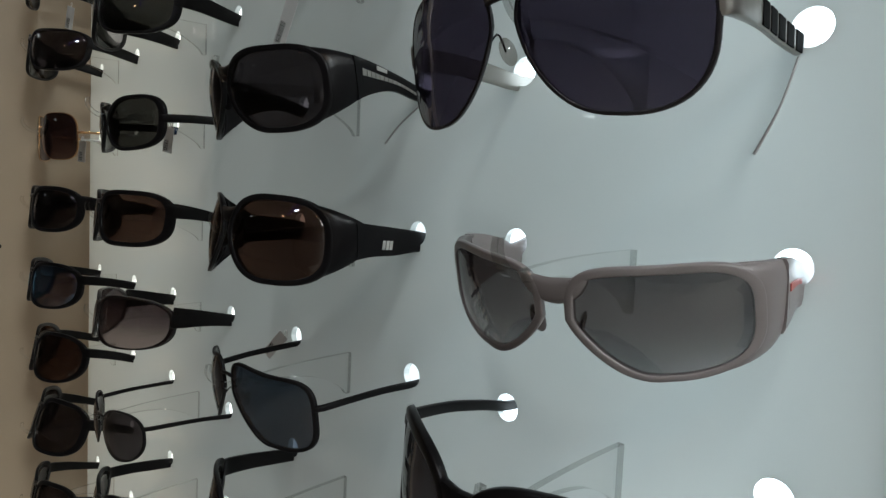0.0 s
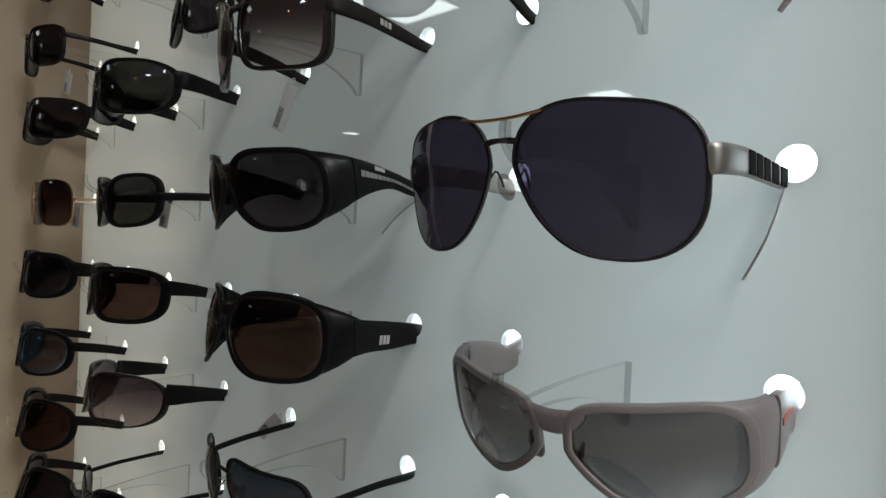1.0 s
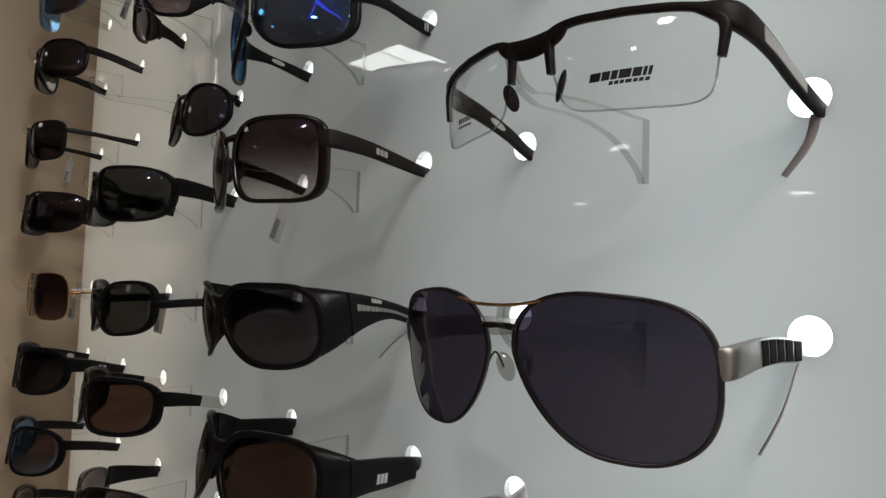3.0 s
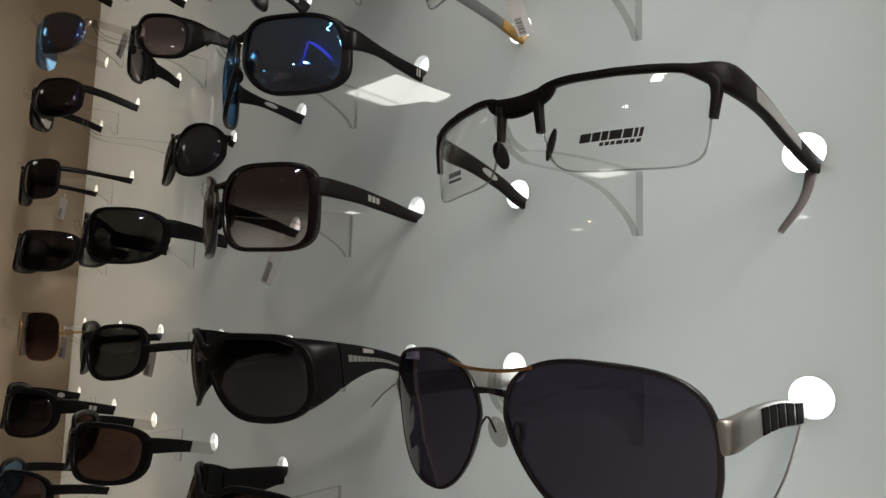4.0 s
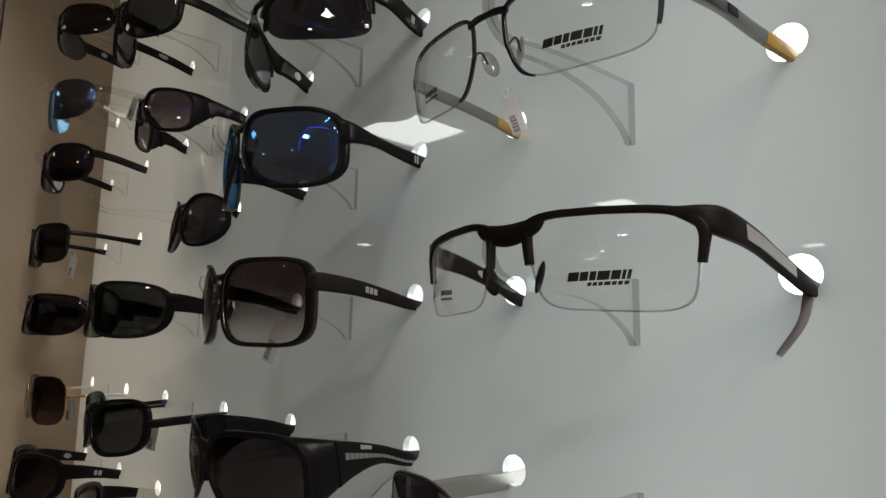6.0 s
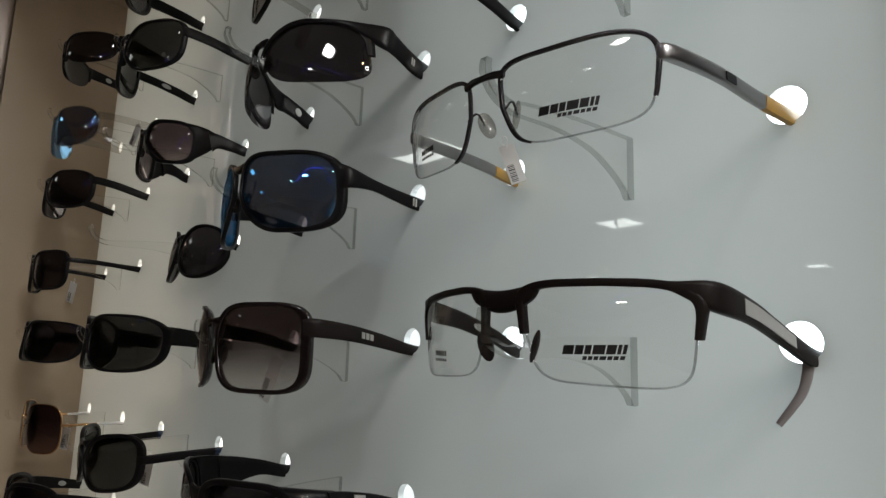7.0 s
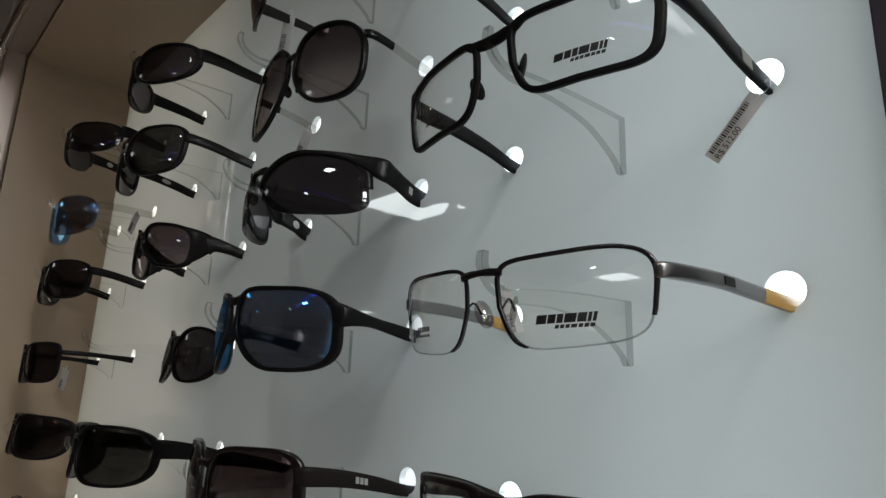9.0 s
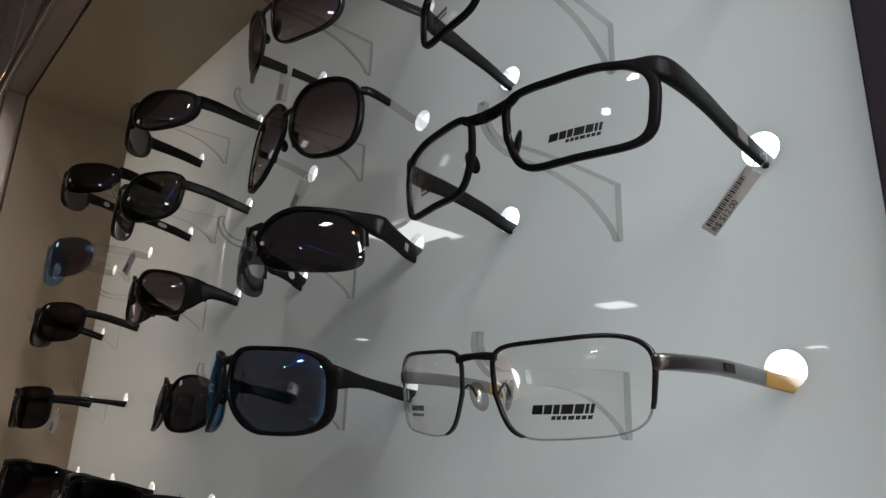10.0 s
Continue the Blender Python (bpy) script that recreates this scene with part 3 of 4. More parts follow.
# ---------------------------------------------------------------- clear brackets
def bracket(col, r, reach=0.104):
    """A clear acrylic plate, standing out of the panel, with a hook for the bridge."""
    xl, xr = HOLE_X[col]
    half = 0.0019
    top = [(-0.0006, 0.002), (-0.03, 0.001), (-0.06, -0.001), (-0.085, -0.004), (-reach + 0.004, -0.0055), (-reach - 0.005, -0.003), (-reach - 0.0095, 0.003), (-reach - 0.0095, 0.0085)]
    low = [(-reach - 0.0125, 0.0085), (-reach - 0.0130, 0.002), (-reach - 0.007, -0.0060), (-reach + 0.003, -0.0098), (-0.085, -0.010), (-0.06, -0.009), (-0.035, -0.012), (-0.018, -0.019), (-0.008, -0.0255), (-0.0045, -0.0300), (-0.0006, -0.0300)]
    t2, l2 = smooth_path(top, 22), smooth_path(low, 34)
    bm = bmesh.new()
    loop = [tuple(p) for p in t2] + [tuple(p) for p in l2]
    a = [bm.verts.new((-half, y, z)) for y, z in loop]
    b = [bm.verts.new((half, y, z)) for y, z in loop]
    bm.faces.new(a)
    bm.faces.new(b[::-1])
    for k in range(len(loop)):
        f = bm.faces.new((a[k], b[k], b[(k + 1) % len(loop)], a[(k + 1) % len(loop)]))
        f.material_index = 1
    e = tagged(new("display_bracket", mesh_of(bm, "display_bracket", [ACRYLIC, ACRYLIC_EDGE])), "clear acrylic nose bracket fixed to the white panel", "bracket", "clear brackets")
    e.matrix_basis = pose((xl + xr) / 2 + (0.002 if col == 1 else 0.004), 0, row_z(r), 0, 0, random.uniform(-1.5, 1.5))
    return e


for col in (1, 2, 3, 4):
    for r in range(-1, 10):
        bracket(col, r, 0.095 if col == 1 else 0.104)

# ---------------------------------------------------------------- the pairs, column by column
ARC_TOP = (-0.03, 0.53)

# column beside the pillar
eyewear(1, 0, brow=True, hinge=0.34, bridge=(0.007, 0.30), slant=0.045, taper=0.12, w=0.052, h=0.032, corners=(5.0, 5.0, 4.4, 4.4), gap=0.018, wrap=0.012, rim=(0.0024, 0.0030, 0.0024), deep=0.0034, lens=CLEAR, frame=BLACK_SATIN, logo="lens", kind="eyeglasses",
        label="black rectangular eyeglasses with clear demo lenses", temple=(0.012, 0.008, 0.006), nod=0)
eyewear(1, 1, brow=True, lid=0.0025, word=(-0.009, -0.27), bridge=(0.006, 0.36), w=0.0582, h=0.0348, corners=(2.5, 6.1, 4.8, 5.7), taper=0.149, slant=0.005, arch=-0.0014, sag=-0.0023, nose=0.0102, gap=0.0235, drop=0.0034, nod=4.5, dist=0.1012, wrap=0.0122, turn=-0.6, dx=0.0008, rim=(0.0024, 0.0030, 0.0023), rim_in=0.0024, deep=0.0030, lens=CLEAR, frame=BLACK_SATIN, logo="lens", kind="eyeglasses", label="black satin rectangular eyeglasses with clear demo lenses", temple=(0.010, 0.0085, 0.007), inlay=(SILVER, 0.60, 0.66, -0.7, 0.7))
eyewear(1, 2, hinge=0.20, rim_in=0.0010, w=0.0550, h=0.0330, corners=(3.1, 6.3, 4.8, 5.2), taper=0.144, slant=0.042, arch=-0.0012, sag=0.0025, nose=0.0111, gap=0.0180, drop=0.0020, nod=6.3, dist=0.1075, wrap=0.0187, turn=0.1, dx=0.0010, rim=(0.0011, 0.0010, 0.0009), deep=0.0017, arc=(-0.05, 0.66), lens=CLEAR, frame=DARK_RIM, arm=GUNMETAL, tip=AMBER, tip_from=0.62, pads=True, logo="lens", kind="eyeglasses", label="gunmetal half-rim eyeglasses with clear lenses and amber temple tips", temple=(0.0058, 0.0062, 0.0064), bridge=(0.0026, 0.36), inlay=(BLACK, 0.42, 0.47, -0.55, 0.55))
eyewear(1, 3, mark=(0.46, 0.56), brow=True, lid=0.0025, rim_in=0.0042, w=0.0559, h=0.0334, corners=(4.8, 6.4, 5.0, 5.5), taper=0.146, slant=-0.053, arch=0.0022, sag=-0.0003, nose=0.0072, gap=0.0221, drop=0.0084, nod=4.0, dist=0.0953, wrap=0.0195, turn=-0.9, dx=0.0037, rim=(0.0023, 0.0030, 0.003), deep=0.0036, arc=(0.0, 0.5), lens=CLEAR, frame=BROWN_SATIN, logo="lens", word=(-0.012, -0.17), kind="eyeglasses", label="dark brown half-rim sport eyeglasses with silver temple inlays", temple=(0.0100, 0.0076, 0.0062), inlay=(SILVER_MATTE, 0.34, 0.66, -0.6, 0.6), bridge=(0.0088, 0.345))
eyewear(1, 4, w=0.0678, h=0.0614, corners=(2.7, 2.0, 2.3, 2.8), taper=0.045, slant=-0.136, arch=-0.0099, sag=0.0028, nose=0.0140, gap=0.0138, drop=0.0077, nod=9.3, dist=0.1020, wrap=0.0165, turn=1.4, dx=-0.0055, rim=(0.0011, 0.0011, 0.0011), deep=0.002, lens=VIOLET, frame=DARK_RIM, arm=SILVER, pads=True, hinge=0.03, label="metal aviator sunglasses with violet-grey lenses", temple=(0.0115, 0.0105, 0.008), inlay=(BLACK_MATTE, 0.40, 0.80, -0.85, 0.85, 5, 0.72, "black blocks on the silver temple"), bridge=(0.0022, 0.22), brow_bar=True)
eyewear(1, 5, side=0.0026, rim_in=0.0035, w=0.0615, h=0.0401, corners=(3.6, 4.0, 2.0, 3.4), taper=-0.034, slant=0.015, arch=-0.0020, sag=0.0067, nose=0.0190, gap=0.0174, drop=0.0048, nod=17.0, dist=0.0819, wrap=0.0241, turn=7.0, dx=0.0026, rim=(0.0032, 0.003, 0.0024), deep=0.0032, lens=GREY_GRADE, frame=GREY_PLASTIC, label="taupe grey wraparound sunglasses with grey gradient lenses", temple=(0.0195, 0.018, 0.016), wing=True, edges=((0.006, -0.017), (0.008, -0.022), (0.009, -0.020), (0.008, -0.013), (0.006, -0.009)), hinge=0.25, inlay=(RED, 0.37, 0.62, 0.1, 0.32, 1, 1.0, "red stripe on the temple"), bridge=(0.0115, 0.33))
eyewear(1, 6, lean=6, drop=0.004, dist=0.12, rim_in=0.004, w=0.058, h=0.046, corners=(2.2, 2.6, 2.4, 2.4), gap=0.015, wrap=0.032, rim=(0.006, 0.002, 0.004), deep=0.005, temple=(0.006, 0.006, 0.006), bridge=(0.010, 0.3), nod=3)

# second column
eyewear(2, -1, w=0.060, h=0.046, corners=(3.2, 3.2, 3.0, 3.0), wrap=0.020, rim=(0.0016, 0.0016, 0.0014), lens=SMOKE_GRADE, frame=TORTOISE, label="large square sunglasses with smoke gradient lenses", nod=8, bridge=(0.003, 0.3))
eyewear(2, 0, w=0.0670, h=0.0593, corners=(2.6, 2.8, 2.0, 2.8), taper=0.029, slant=-0.127, arch=0.0027, sag=-0.0036, nose=0.0146, gap=0.0130, drop=-0.0118, nod=-1.5, dist=0.0741, wrap=0.0101, turn=1.7, dx=0.0027, rim=(0.003, 0.003, 0.0028), lens=SMOKE_GRADE, frame=BLACK, tip=CLEAR_PLASTIC, tip_from=0.40, temple=(0.006, 0.006, 0.006), label="round black sunglasses with clear temple tips")
eyewear(2, 1, mark=(0.52, 0.62), w=0.0656, h=0.0395, corners=(3.9, 1.7, 4.0, 4.2), taper=-0.191, slant=-0.010, arch=0.0048, sag=0.0060, nose=0.0241, gap=0.0156, drop=-0.0078, nod=-5.2, dist=0.0875, wrap=0.0382, turn=-1.4, dx=-0.0016, rim=(0.0030, 0.003, 0.002), arc=(0.0, 0.5), lens=SMOKE, temple=(0.016, 0.013, 0.013), brow=True, label="black half-rim sport sunglasses with smoke shield lenses", inlay=(PRINT, 0.66, 0.72, -0.4, 0.4, 2, 0.6, "light printed mark on the temple"))
eyewear(2, 2, mark=(0.42, 0.54), w=0.0662, h=0.0503, corners=(3.2, 3.8, 1.8, 3.9), taper=-0.050, slant=-0.041, arch=-0.0042, sag=0.0030, nose=0.0107, gap=0.0140, drop=-0.0021, nod=-0.4, dist=0.0960, wrap=0.0269, turn=-0.2, dx=0.0002, rim=(0.0024, 0.0036, 0.0023), rim_in=0.0025, deep=0.0036, lens=BLUE_MIRROR, frame=BLACK, temple=(0.014, 0.008, 0.009), edges=((0.010, -0.009), (0.007, -0.006), (0.004, -0.0035), (0.004, -0.004), (0.0045, -0.0045)), label="black wraparound sunglasses with blue mirrored lenses", hinge=0.12, bridge=(0.006, 0.3), inlay=(PRINT, 0.74, 0.78, -0.6, 0.6, 2, 0.5, "light printed mark on the temple"))
eyewear(2, 3, w=0.0589, h=0.0528, corners=(4.6, 2.6, 3.2, 4.5), taper=0.025, slant=-0.021, arch=-0.0020, sag=-0.0018, nose=0.0060, gap=0.0158, drop=-0.0003, nod=2.1, dist=0.1035, wrap=0.0259, turn=-0.2, dx=-0.0004, rim=(0.0022, 0.0042, 0.0022), rim_in=0.003, deep=0.0036, lens=BROWN_GRADE, frame=TORTOISE, arm=BROWN_SATIN, temple=(0.0115, 0.009, 0.005), label="dark brown square sunglasses with brown gradient lenses", hinge=0.22, inlay=(PRINT, 0.46, 0.54, -0.35, 0.45, 3, 0.72, "light printed mark on the temple"))
eyewear(2, 4, badge=(PRINT, 0.46, 0.53, 0.55, 0.85, 1, 1.0, "small light plate on the temple"), side=0.0026, rim_in=0.004, bridge=(0.010, 0.3), w=0.0684, h=0.0509, corners=(3.1, 2.3, 2.0, 2.9), taper=-0.052, slant=-0.058, arch=-0.0081, sag=0.0007, nose=0.0126, gap=0.0139, drop=0.0047, nod=6.8, dist=0.1032, wrap=0.0218, turn=-1.3, dx=-0.0012, rim=(0.0032, 0.003, 0.003), deep=0.0032, lens=SMOKE, temple=(0.042, 0.020, 0.009), wing=True, edges=((0.008, -0.030), (0.007, -0.029), (0.006, -0.016), (0.0055, -0.006), (0.005, -0.0045)), hinge=0.24, label="black wraparound sunglasses with silver scale strip on the temple", inlay=(SILVER, 0.36, 0.84, 0.10, 0.44, 16, 0.86, "silver scale strip on the temple", 0.7))
eyewear(2, 5, side=0.0026, rim_in=0.004, bridge=(0.010, 0.3), w=0.0622, h=0.0513, corners=(3.0, 2.3, 2.1, 3.2), taper=-0.119, slant=-0.006, arch=-0.0051, sag=0.0036, nose=0.0122, gap=0.0157, drop=-0.0107, nod=-6.4, dist=0.1032, wrap=0.0285, turn=0.8, dx=0.0003, rim=(0.0034, 0.003, 0.003), deep=0.0032, lens=BROWN, frame=BLACK, temple=(0.030, 0.020, 0.014), wing=True, edges=((0.014, -0.020), (0.012, -0.017), (0.010, -0.012), (0.009, -0.010), (0.0075, -0.0065)), hinge=0.08, label="black oval wraparound sunglasses with brown lenses", inlay=(PRINT, 0.50, 0.58, -0.55, 0.05, 3, 0.75, "light printed mark on the temple"))
eyewear(2, 6, w=0.0611, h=0.0486, corners=(3.9, 4.0, 1.7, 4.0), taper=-0.039, slant=-0.155, arch=-0.0094, sag=0.0035, nose=0.0154, gap=0.0156, drop=-0.0014, nod=6.3, dist=0.0986, wrap=0.0218, turn=-0.4, dx=0.0001, rim=(0.0018, 0.0018, 0.0016), deep=0.0025, lens=STEEL_BLUE, frame=BLACK_SATIN, temple=(0.004, 0.0045, 0.005), pads=True, hinge=0.02, label="thin black metal navigator sunglasses with steel-blue lenses", bridge=(0.002, 0.3))
eyewear(2, 7, w=0.058, h=0.042, wrap=0.028, temple=(0.014, 0.012, 0.010), rim=(0.005, 0.005, 0.004), nod=-4)

# third column
eyewear(3, -1, w=0.0606, h=0.0400, corners=(3.3, 1.7, 1.9, 2.4), taper=0.066, slant=0.056, arch=-0.0000, sag=0.0016, nose=0.0095, gap=0.0163, drop=-0.0073, nod=-0.3, dist=0.1096, wrap=0.0369, turn=0.1, dx=0.0001, rim=(0.003, 0.003, 0.0025), temple=(0.014, 0.012, 0.010), label="black wraparound sport sunglasses")
eyewear(3, 0, mark=(0.42, 0.52), w=0.0614, h=0.0494, corners=(4.0, 1.9, 1.7, 3.5), taper=0.097, slant=0.062, arch=-0.0005, sag=0.0033, nose=0.0106, gap=0.0165, drop=-0.0060, nod=-1.3, dist=0.1063, wrap=0.0314, turn=0.1, dx=0.0003, rim=(0.0016, 0.0016, 0.0016), temple=(0.010, 0.010, 0.009), lens=GREEN, label="black wraparound sunglasses with green-grey lenses")
eyewear(3, 1, w=0.0506, h=0.0420, corners=(3.0, 2.8, 1.7, 3.8), taper=0.035, slant=-0.122, arch=-0.0021, sag=-0.0015, nose=0.0196, gap=0.0185, drop=-0.0003, nod=-2.2, dist=0.0781, wrap=0.0369, turn=0.5, dx=0.0016, side=0.0024, rim=(0.003, 0.003, 0.003), temple=(0.030, 0.015, 0.010), wing=True, edges=((0.010, -0.018), (0.010, -0.020), (0.008, -0.008), (0.0065, -0.005), (0.005, -0.005)), hinge=0.1, lens=SMOKE_GRADE, label="black wraparound sunglasses with wide ribbed temples")
eyewear(3, 2, drop=-0.0072, dist=0.0287, w=0.054, h=0.0527, wrap=0.0287, rim=(0.0025, 0.003, 0.0025), corners=(2.2, 2.2, 2.2, 2.2), lens=SMOKE, nod=-6.6, turn=0, dx=0.0, label="round black wraparound sunglasses hanging askew", temple=(0.008, 0.007, 0.007))
eyewear(3, 3, w=0.0665, h=0.0468, corners=(3.2, 4.1, 2.9, 2.9), taper=0.085, slant=-0.000, arch=0.0028, sag=0.0024, nose=0.0110, gap=0.0162, drop=-0.0066, nod=-2.6, dist=0.1066, wrap=0.0357, turn=0.0, dx=-0.0000, rim=(0.0022, 0.003, 0.002), lens=GREEN, temple=(0.017, 0.014, 0.010), label="black rectangular wraparound sunglasses with green-grey lenses", hinge=0.2)
eyewear(3, 4, w=0.0570, h=0.0470, corners=(3.4, 1.7, 2.3, 3.3), taper=0.047, slant=0.076, arch=-0.0035, sag=0.0001, nose=0.0092, gap=0.0166, drop=-0.0073, nod=1.9, dist=0.0986, wrap=0.0290, turn=0.1, dx=0.0004, rim=(0.003, 0.004, 0.003), lens=GREEN, temple=(0.008, 0.008, 0.009), label="black rounded sunglasses with green-grey lenses", hinge=0.08, tip=BLUE_BLACK)
eyewear(3, 5, dist=0.1027, drop=-0.0085, w=0.0637, h=0.0457, wrap=0.0322, rim=(0.004, 0.005, 0.004), corners=(3.6, 3.6, 3.0, 3.0), lens=BROWN, temple=(0.014, 0.010, 0.009), label="black rectangular sunglasses with brown lenses", nod=-4.3, tip=CLEAR_PLASTIC, tip_from=0.55)
eyewear(3, 6, dist=0.1024, drop=-0.0147, w=0.0647, h=0.0479, wrap=0.0423, rim=(0.002, 0.002, 0.001), corners=(3.0, 3.0, 2.5, 2.5), lens=SMOKE_GRADE, frame=TORTOISE, arm=BLACK_SATIN, temple=(0.020, 0.014, 0.010), label="large smoke-brown shield sunglasses", nod=-6.9, gap=0.008)
eyewear(3, 7, dist=0.1002, drop=-0.0119, w=0.0556, h=0.0477, wrap=0.0212, rim=(0.0014, 0.0014, 0.0014), deep=0.002, corners=(2.6, 2.6, 2.2, 2.2), lens=SMOKE, frame=BLACK_SATIN, temple=(0.004, 0.004, 0.005), pads=True, label="thin black metal sunglasses with smoke lenses", nose=0.012, bridge=(0.002, 0.3), nod=2.4)
eyewear(3, 8, w=0.058, h=0.042, wrap=0.026, rim=(0.004, 0.004, 0.004), corners=(3.2, 3.2, 2.8, 2.8), temple=(0.012, 0.012, 0.010), nod=-4)

# column beside the side wall
eyewear(4, -1, mark=(0.42, 0.52), w=0.0660, h=0.0444, corners=(3.1, 2.8, 1.7, 2.8), taper=0.074, slant=0.026, arch=-0.0012, sag=-0.0012, nose=0.0099, gap=0.0111, drop=-0.0043, nod=-0.9, dist=0.1068, wrap=0.0414, turn=0.2, dx=0.0004, rim=(0.0018, 0.0018, 0.001), arc=ARC_TOP, temple=(0.016, 0.013, 0.010), lens=SMOKE, label="black half-rim sport sunglasses")
eyewear(4, 0, dist=0.1067, drop=-0.0124, w=0.0626, h=0.0534, wrap=0.0346, rim=(0.001, 0.001, 0.001), corners=(2.8, 2.8, 2.6, 2.6), lens=BLUE_FLASH, frame=CLEAR_PLASTIC, temple=(0.010, 0.010, 0.008), nod=2, label="clear-framed sunglasses with blue flash lenses", gap=0.010)
eyewear(4, 1, w=0.0618, h=0.0497, corners=(3.4, 2.3, 1.8, 3.1), taper=0.046, slant=0.016, arch=-0.0009, sag=-0.0010, nose=0.0089, gap=0.0169, drop=-0.0054, nod=-1.5, dist=0.1055, wrap=0.0331, turn=0.2, dx=0.0002, rim=(0.0016, 0.0016, 0.0016), temple=(0.010, 0.010, 0.009), label="black wraparound sunglasses with smoke lenses")
eyewear(4, 2, w=0.0574, h=0.0498, corners=(4.4, 3.3, 2.2, 3.7), taper=0.015, slant=0.016, arch=-0.0018, sag=-0.0003, nose=0.0095, gap=0.0165, drop=-0.0106, nod=0.1, dist=0.1088, wrap=0.0245, turn=0.1, dx=0.0000, rim=(0.0012, 0.0012, 0.0012), temple=(0.006, 0.006, 0.010), label="thin black square sunglasses with smoke lenses", bridge=(0.0025, 0.3))
eyewear(4, 3, w=0.0680, h=0.0468, corners=(4.2, 4.3, 3.0, 2.9), taper=0.104, slant=0.014, arch=-0.0002, sag=0.0037, nose=0.0102, gap=0.0166, drop=-0.0093, nod=-5.3, dist=0.1065, wrap=0.0354, turn=0.1, dx=0.0000, rim=(0.002, 0.002, 0.002), temple=(0.015, 0.013, 0.010), label="black rectangular wraparound sunglasses with smoke lenses")
eyewear(4, 4, w=0.0566, h=0.0602, corners=(3.6, 2.9, 1.8, 3.7), taper=-0.056, slant=-0.001, arch=-0.0006, sag=-0.0029, nose=0.0083, gap=0.0166, drop=-0.0098, nod=-0.1, dist=0.0950, wrap=0.0283, turn=0.1, dx=0.0003, rim=(0.0007, 0.0007, 0.0007), deep=0.0012, lens=ROSE_GRADE, frame=GOLD, temple=(0.003, 0.003, 0.004), tip=WHITE_SLEEVE, tip_from=0.5, pads=True, label="gold rimless sunglasses with brown gradient lenses", bridge=(0.002, 0.2), hinge=0.1)
eyewear(4, 5, mark=(0.5, 0.6), dist=0.1033, drop=-0.0106, w=0.0595, h=0.05, wrap=0.0353, rim=(0.005, 0.005, 0.004), corners=(3.0, 3.0, 2.6, 2.6), temple=(0.018, 0.013, 0.010), nod=-4.6, label="black wraparound sunglasses with smoke lenses", inlay=(PRINT, 0.5, 0.6, -0.4, 0.4, 2, 0.7, "light printed mark on the temple"))
eyewear(4, 6, dist=0.104, drop=-0.0124, w=0.0603, h=0.0526, wrap=0.036, rim=(0.004, 0.004, 0.003), corners=(2.8, 2.8, 2.5, 2.5), lens=BLUE_FLASH, temple=(0.012, 0.011, 0.009), nod=-6.3, label="black sunglasses with blue mirrored lenses")
eyewear(4, 7, dist=0.0996, drop=-0.0125, w=0.0615, h=0.0578, wrap=0.0362, rim=(0.004, 0.004, 0.003), corners=(2.6, 2.6, 2.3, 2.3), lens=BROWN, temple=(0.012, 0.011, 0.009), nod=-10, label="black rounded sunglasses with brown lenses")
eyewear(4, 8, dist=0.0969, drop=-0.0162, w=0.0611, h=0.0617, wrap=0.0334, rim=(0.005, 0.005, 0.004), corners=(3.2, 3.2, 2.8, 2.8), temple=(0.014, 0.011, 0.009), nod=-17, label="large black square sunglasses with smoke lenses")
eyewear(4, 9, w=0.058, h=0.046, wrap=0.028, rim=(0.005, 0.005, 0.004), corners=(3.0, 3.0, 2.6, 2.6), temple=(0.014, 0.011, 0.009), nod=-10)


# ---------------------------------------------------------------- strips for temple ends showing through the panel, and price tags
def end_shade(name, mat, knots, wide, label):
    """A strip added on the panel for the dim shade of a temple end behind it."""
    pts = smooth_path(knots, 12)
    rings = []
    for i, p in enumerate(pts):
        d = Vector(pts[min(i + 1, 11)] - pts[max(i - 1, 0)]).normalized()
        side = d.cross(Vector((0, -1, 0))).normalized()
        w = wide[0] + (wide[1] - wide[0]) * i / 11
        rings.append([Vector(p) + side * (w * a) + Vector((0, 0.0007 * b, 0)) for a, b in section(8, 2.4)])
    return tagged(new(name, mesh_of(loft(rings), name, mat)), label, "temple end")


# grey strips in front stand in for shade showing through the panel
end_shade("temple_end_shade", SHADE_GREY, [(0.003, -0.001, 1.4175), (-0.0002, -0.001, 1.4058), (-0.0095, -0.001, 1.3928)], (0.0024, 0.0014), "curved grey strip for the shade of a temple end behind the panel")
end_shade("temple_wire_shade", SILVER_MATTE, [(-0.0040, -0.001, 1.314), (-0.0098, -0.001, 1.2935), (-0.0189, -0.001, 1.2739)], (0.0004, 0.0007), "thin bent strip for the shade of a temple end behind the panel")
end_shade("temple_wire_shade", SILVER_MATTE, [(-0.243, -0.001, 1.3125), (-0.2625, -0.001, 1.3018), (-0.2786, -0.001, 1.2889)], (0.0004, 0.0006), "thin bent strip for the shade of a temple end behind the panel")


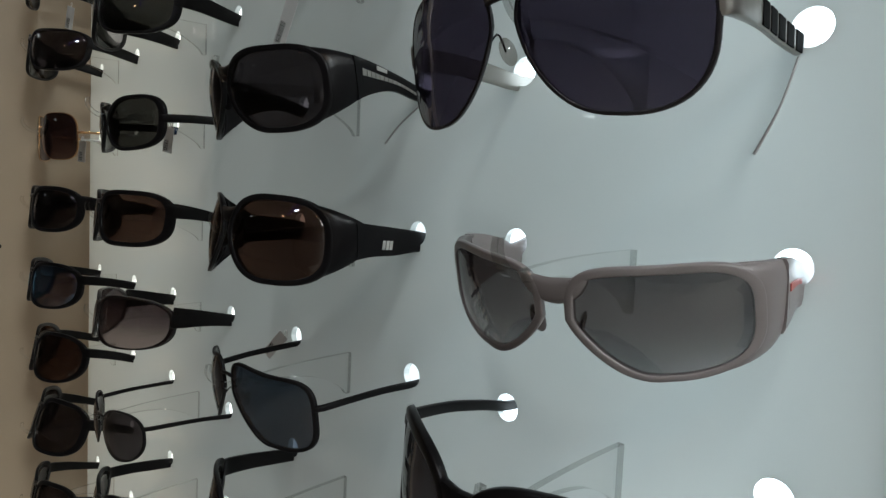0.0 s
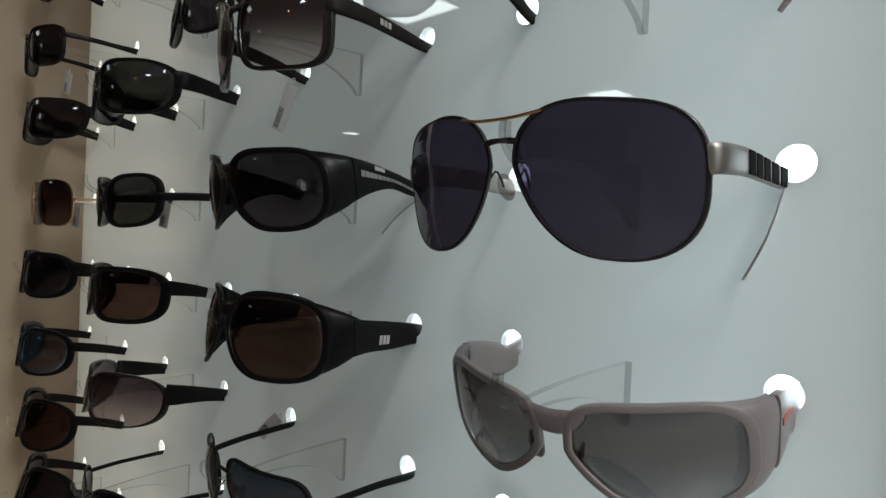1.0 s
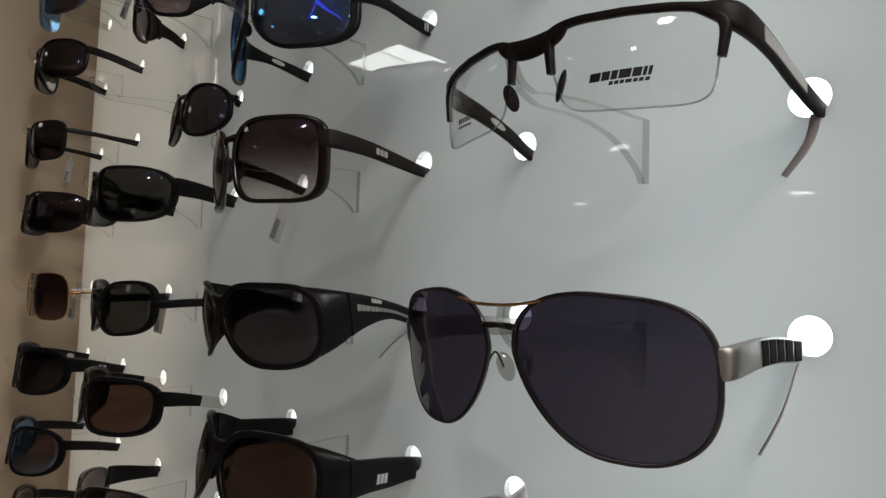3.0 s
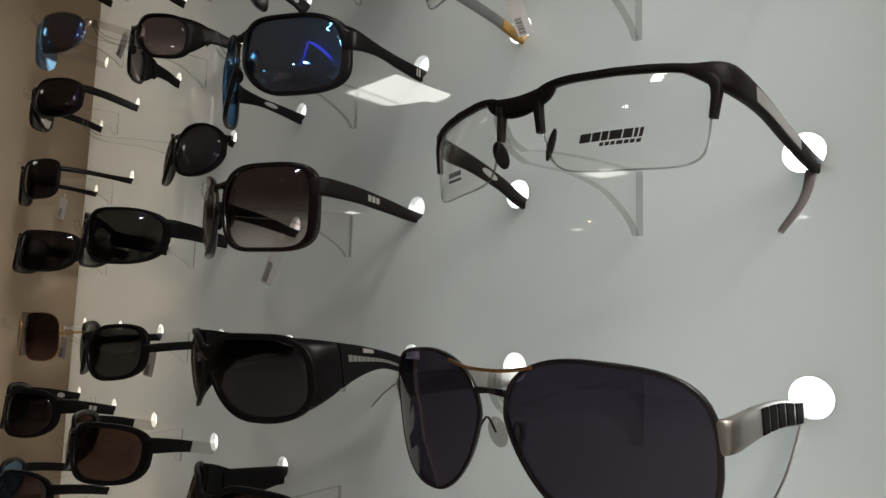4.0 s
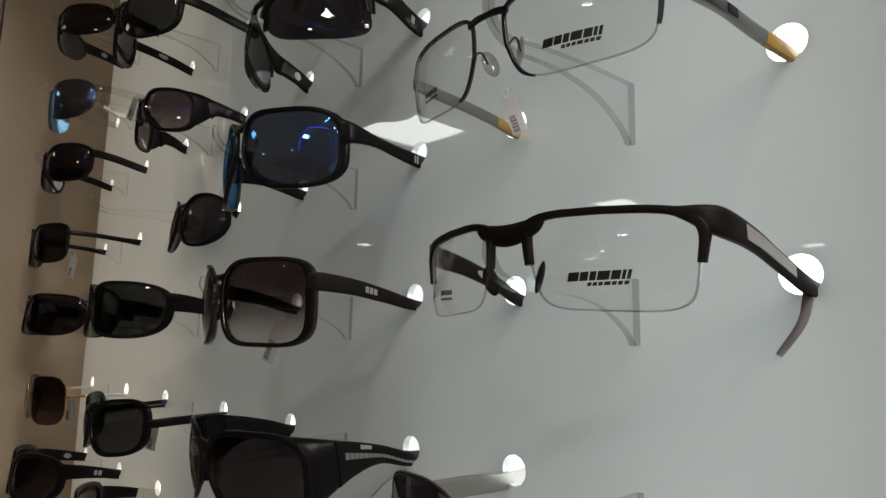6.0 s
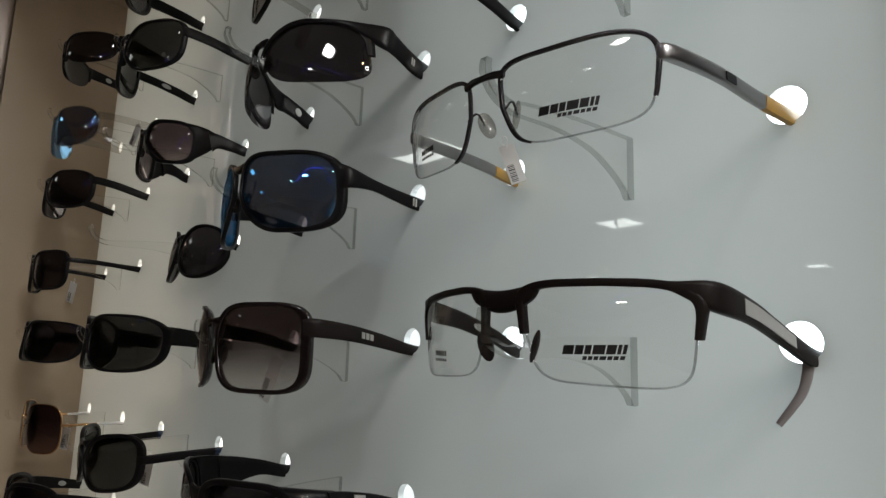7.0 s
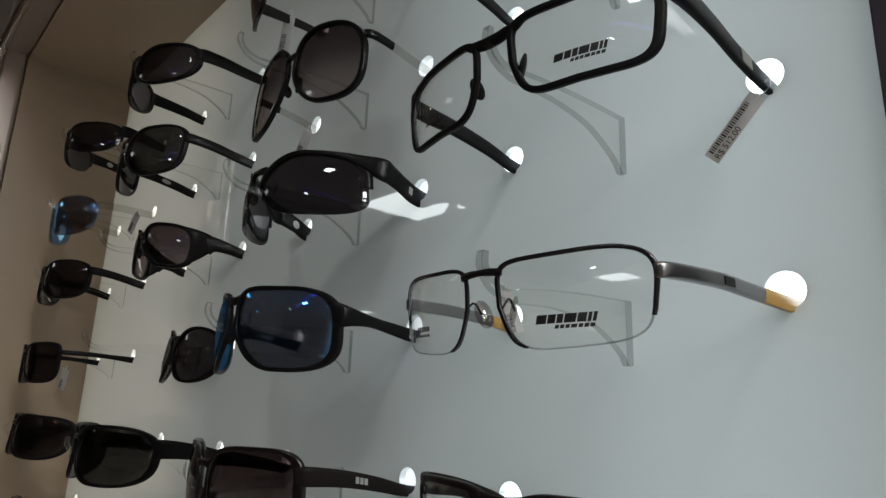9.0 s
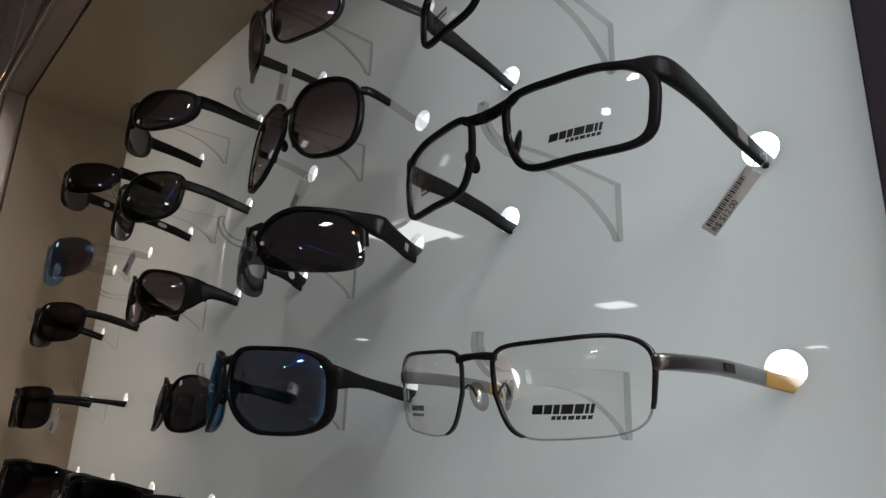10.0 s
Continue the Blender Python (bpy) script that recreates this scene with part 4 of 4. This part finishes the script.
def price_tag(top, low, width, hang, amount=""):
    """A folded paper tag with a bar code, hanging by a loop."""
    a, b = Vector(top), Vector(low)
    down = (b - a).normalized()
    face = Vector((0.62, -0.78, 0.0))
    face = (face - down * face.dot(down)).normalized()
    m = Matrix((face.cross(down), face, down)).transposed().to_4x4()
    m.translation = a
    length = (b - a).length
    e = tagged(new("price_tag"), "white paper price tag with printed bars", "price tag", "price tags")
    e.matrix_basis = m
    h = width / 2
    part("paper", bevelled(box(bmesh.new(), (-h, -0.0003, 0), (h, 0.0003, length)), 0.0002, 1), PAPER, e, "", False)
    z = length * (0.14 if amount else 0.52)
    k = 0
    while z < length * 0.94:
        w = (0.0003, 0.0006, 0.0004, 0.0008)[k % 4]
        part("bar", box(bmesh.new(), (-h * 0.75, 0.0003, z), (-h * 0.15 if amount else h * 0.1, 0.00042, z + w)), INK, e, "", False)
        z += w + 0.0006
        k += 1
    if amount:
        cu = bpy.data.curves.new("amount", "FONT")
        cu.body, cu.size, cu.extrude = amount, 0.0040, 0.00004
        tmp = bpy.data.objects.new("amount", cu)
        me = bpy.data.meshes.new_from_object(tmp)
        bpy.data.objects.remove(tmp)
        me.materials.append(INK)
        ob = new("lettering", me)
        ob.parent = e
        ob.matrix_basis = Matrix(((0, -1, 0, h * 0.8), (0, 0, 1, 0.0004), (-1, 0, 0, length * 0.95), (0, 0, 0, 1)))
        tagged(ob, "black printed price")
    pts = smooth_path([(0, 0, 0.002), (0.002, 0.001, -hang * 0.6), (0, 0.0, -hang), (-0.002, -0.001, -hang * 0.6), (0, 0, 0.002)], 12)
    part("loop", strip(pts, [0.0003] * 12, [0.0003] * 12, 6, 2), WHITE_SLEEVE, e, "thin white plastic loop")


price_tag((-0.0009, -0.008, 1.6131), (-0.0242, -0.007, 1.5890), 0.0075, 0.008, "R$ 512.00")
price_tag((-0.1478, -0.012, 1.5385), (-0.1373, -0.012, 1.5139), 0.009, 0.006)
price_tag((-0.390, -0.040, 1.8198), (-0.3965, -0.040, 1.7854), 0.011, 0.006)
price_tag((-0.3865, -0.012, 1.7123), (-0.4018, -0.012, 1.6883), 0.011, 0.006)
price_tag((-0.3885, -0.016, 1.4118), (-0.4115, -0.016, 1.3755), 0.011, 0.006)
price_tag((-0.390, -0.015, 1.1294), (-0.4200, -0.015, 1.1060), 0.010, 0.006)
price_tag((-0.5604, -0.050, 1.3114), (-0.5682, -0.050, 1.2863), 0.010, 0.006)
price_tag((-0.970, -0.040, 1.5080), (-0.985, -0.040, 1.4790), 0.012, 0.006)
price_tag((-0.8673, -0.050, 1.3106), (-0.8723, -0.050, 1.2827), 0.011, 0.006)
price_tag((-0.8331, -0.015, 1.7240), (-0.8600, -0.015, 1.7000), 0.011, 0.006)
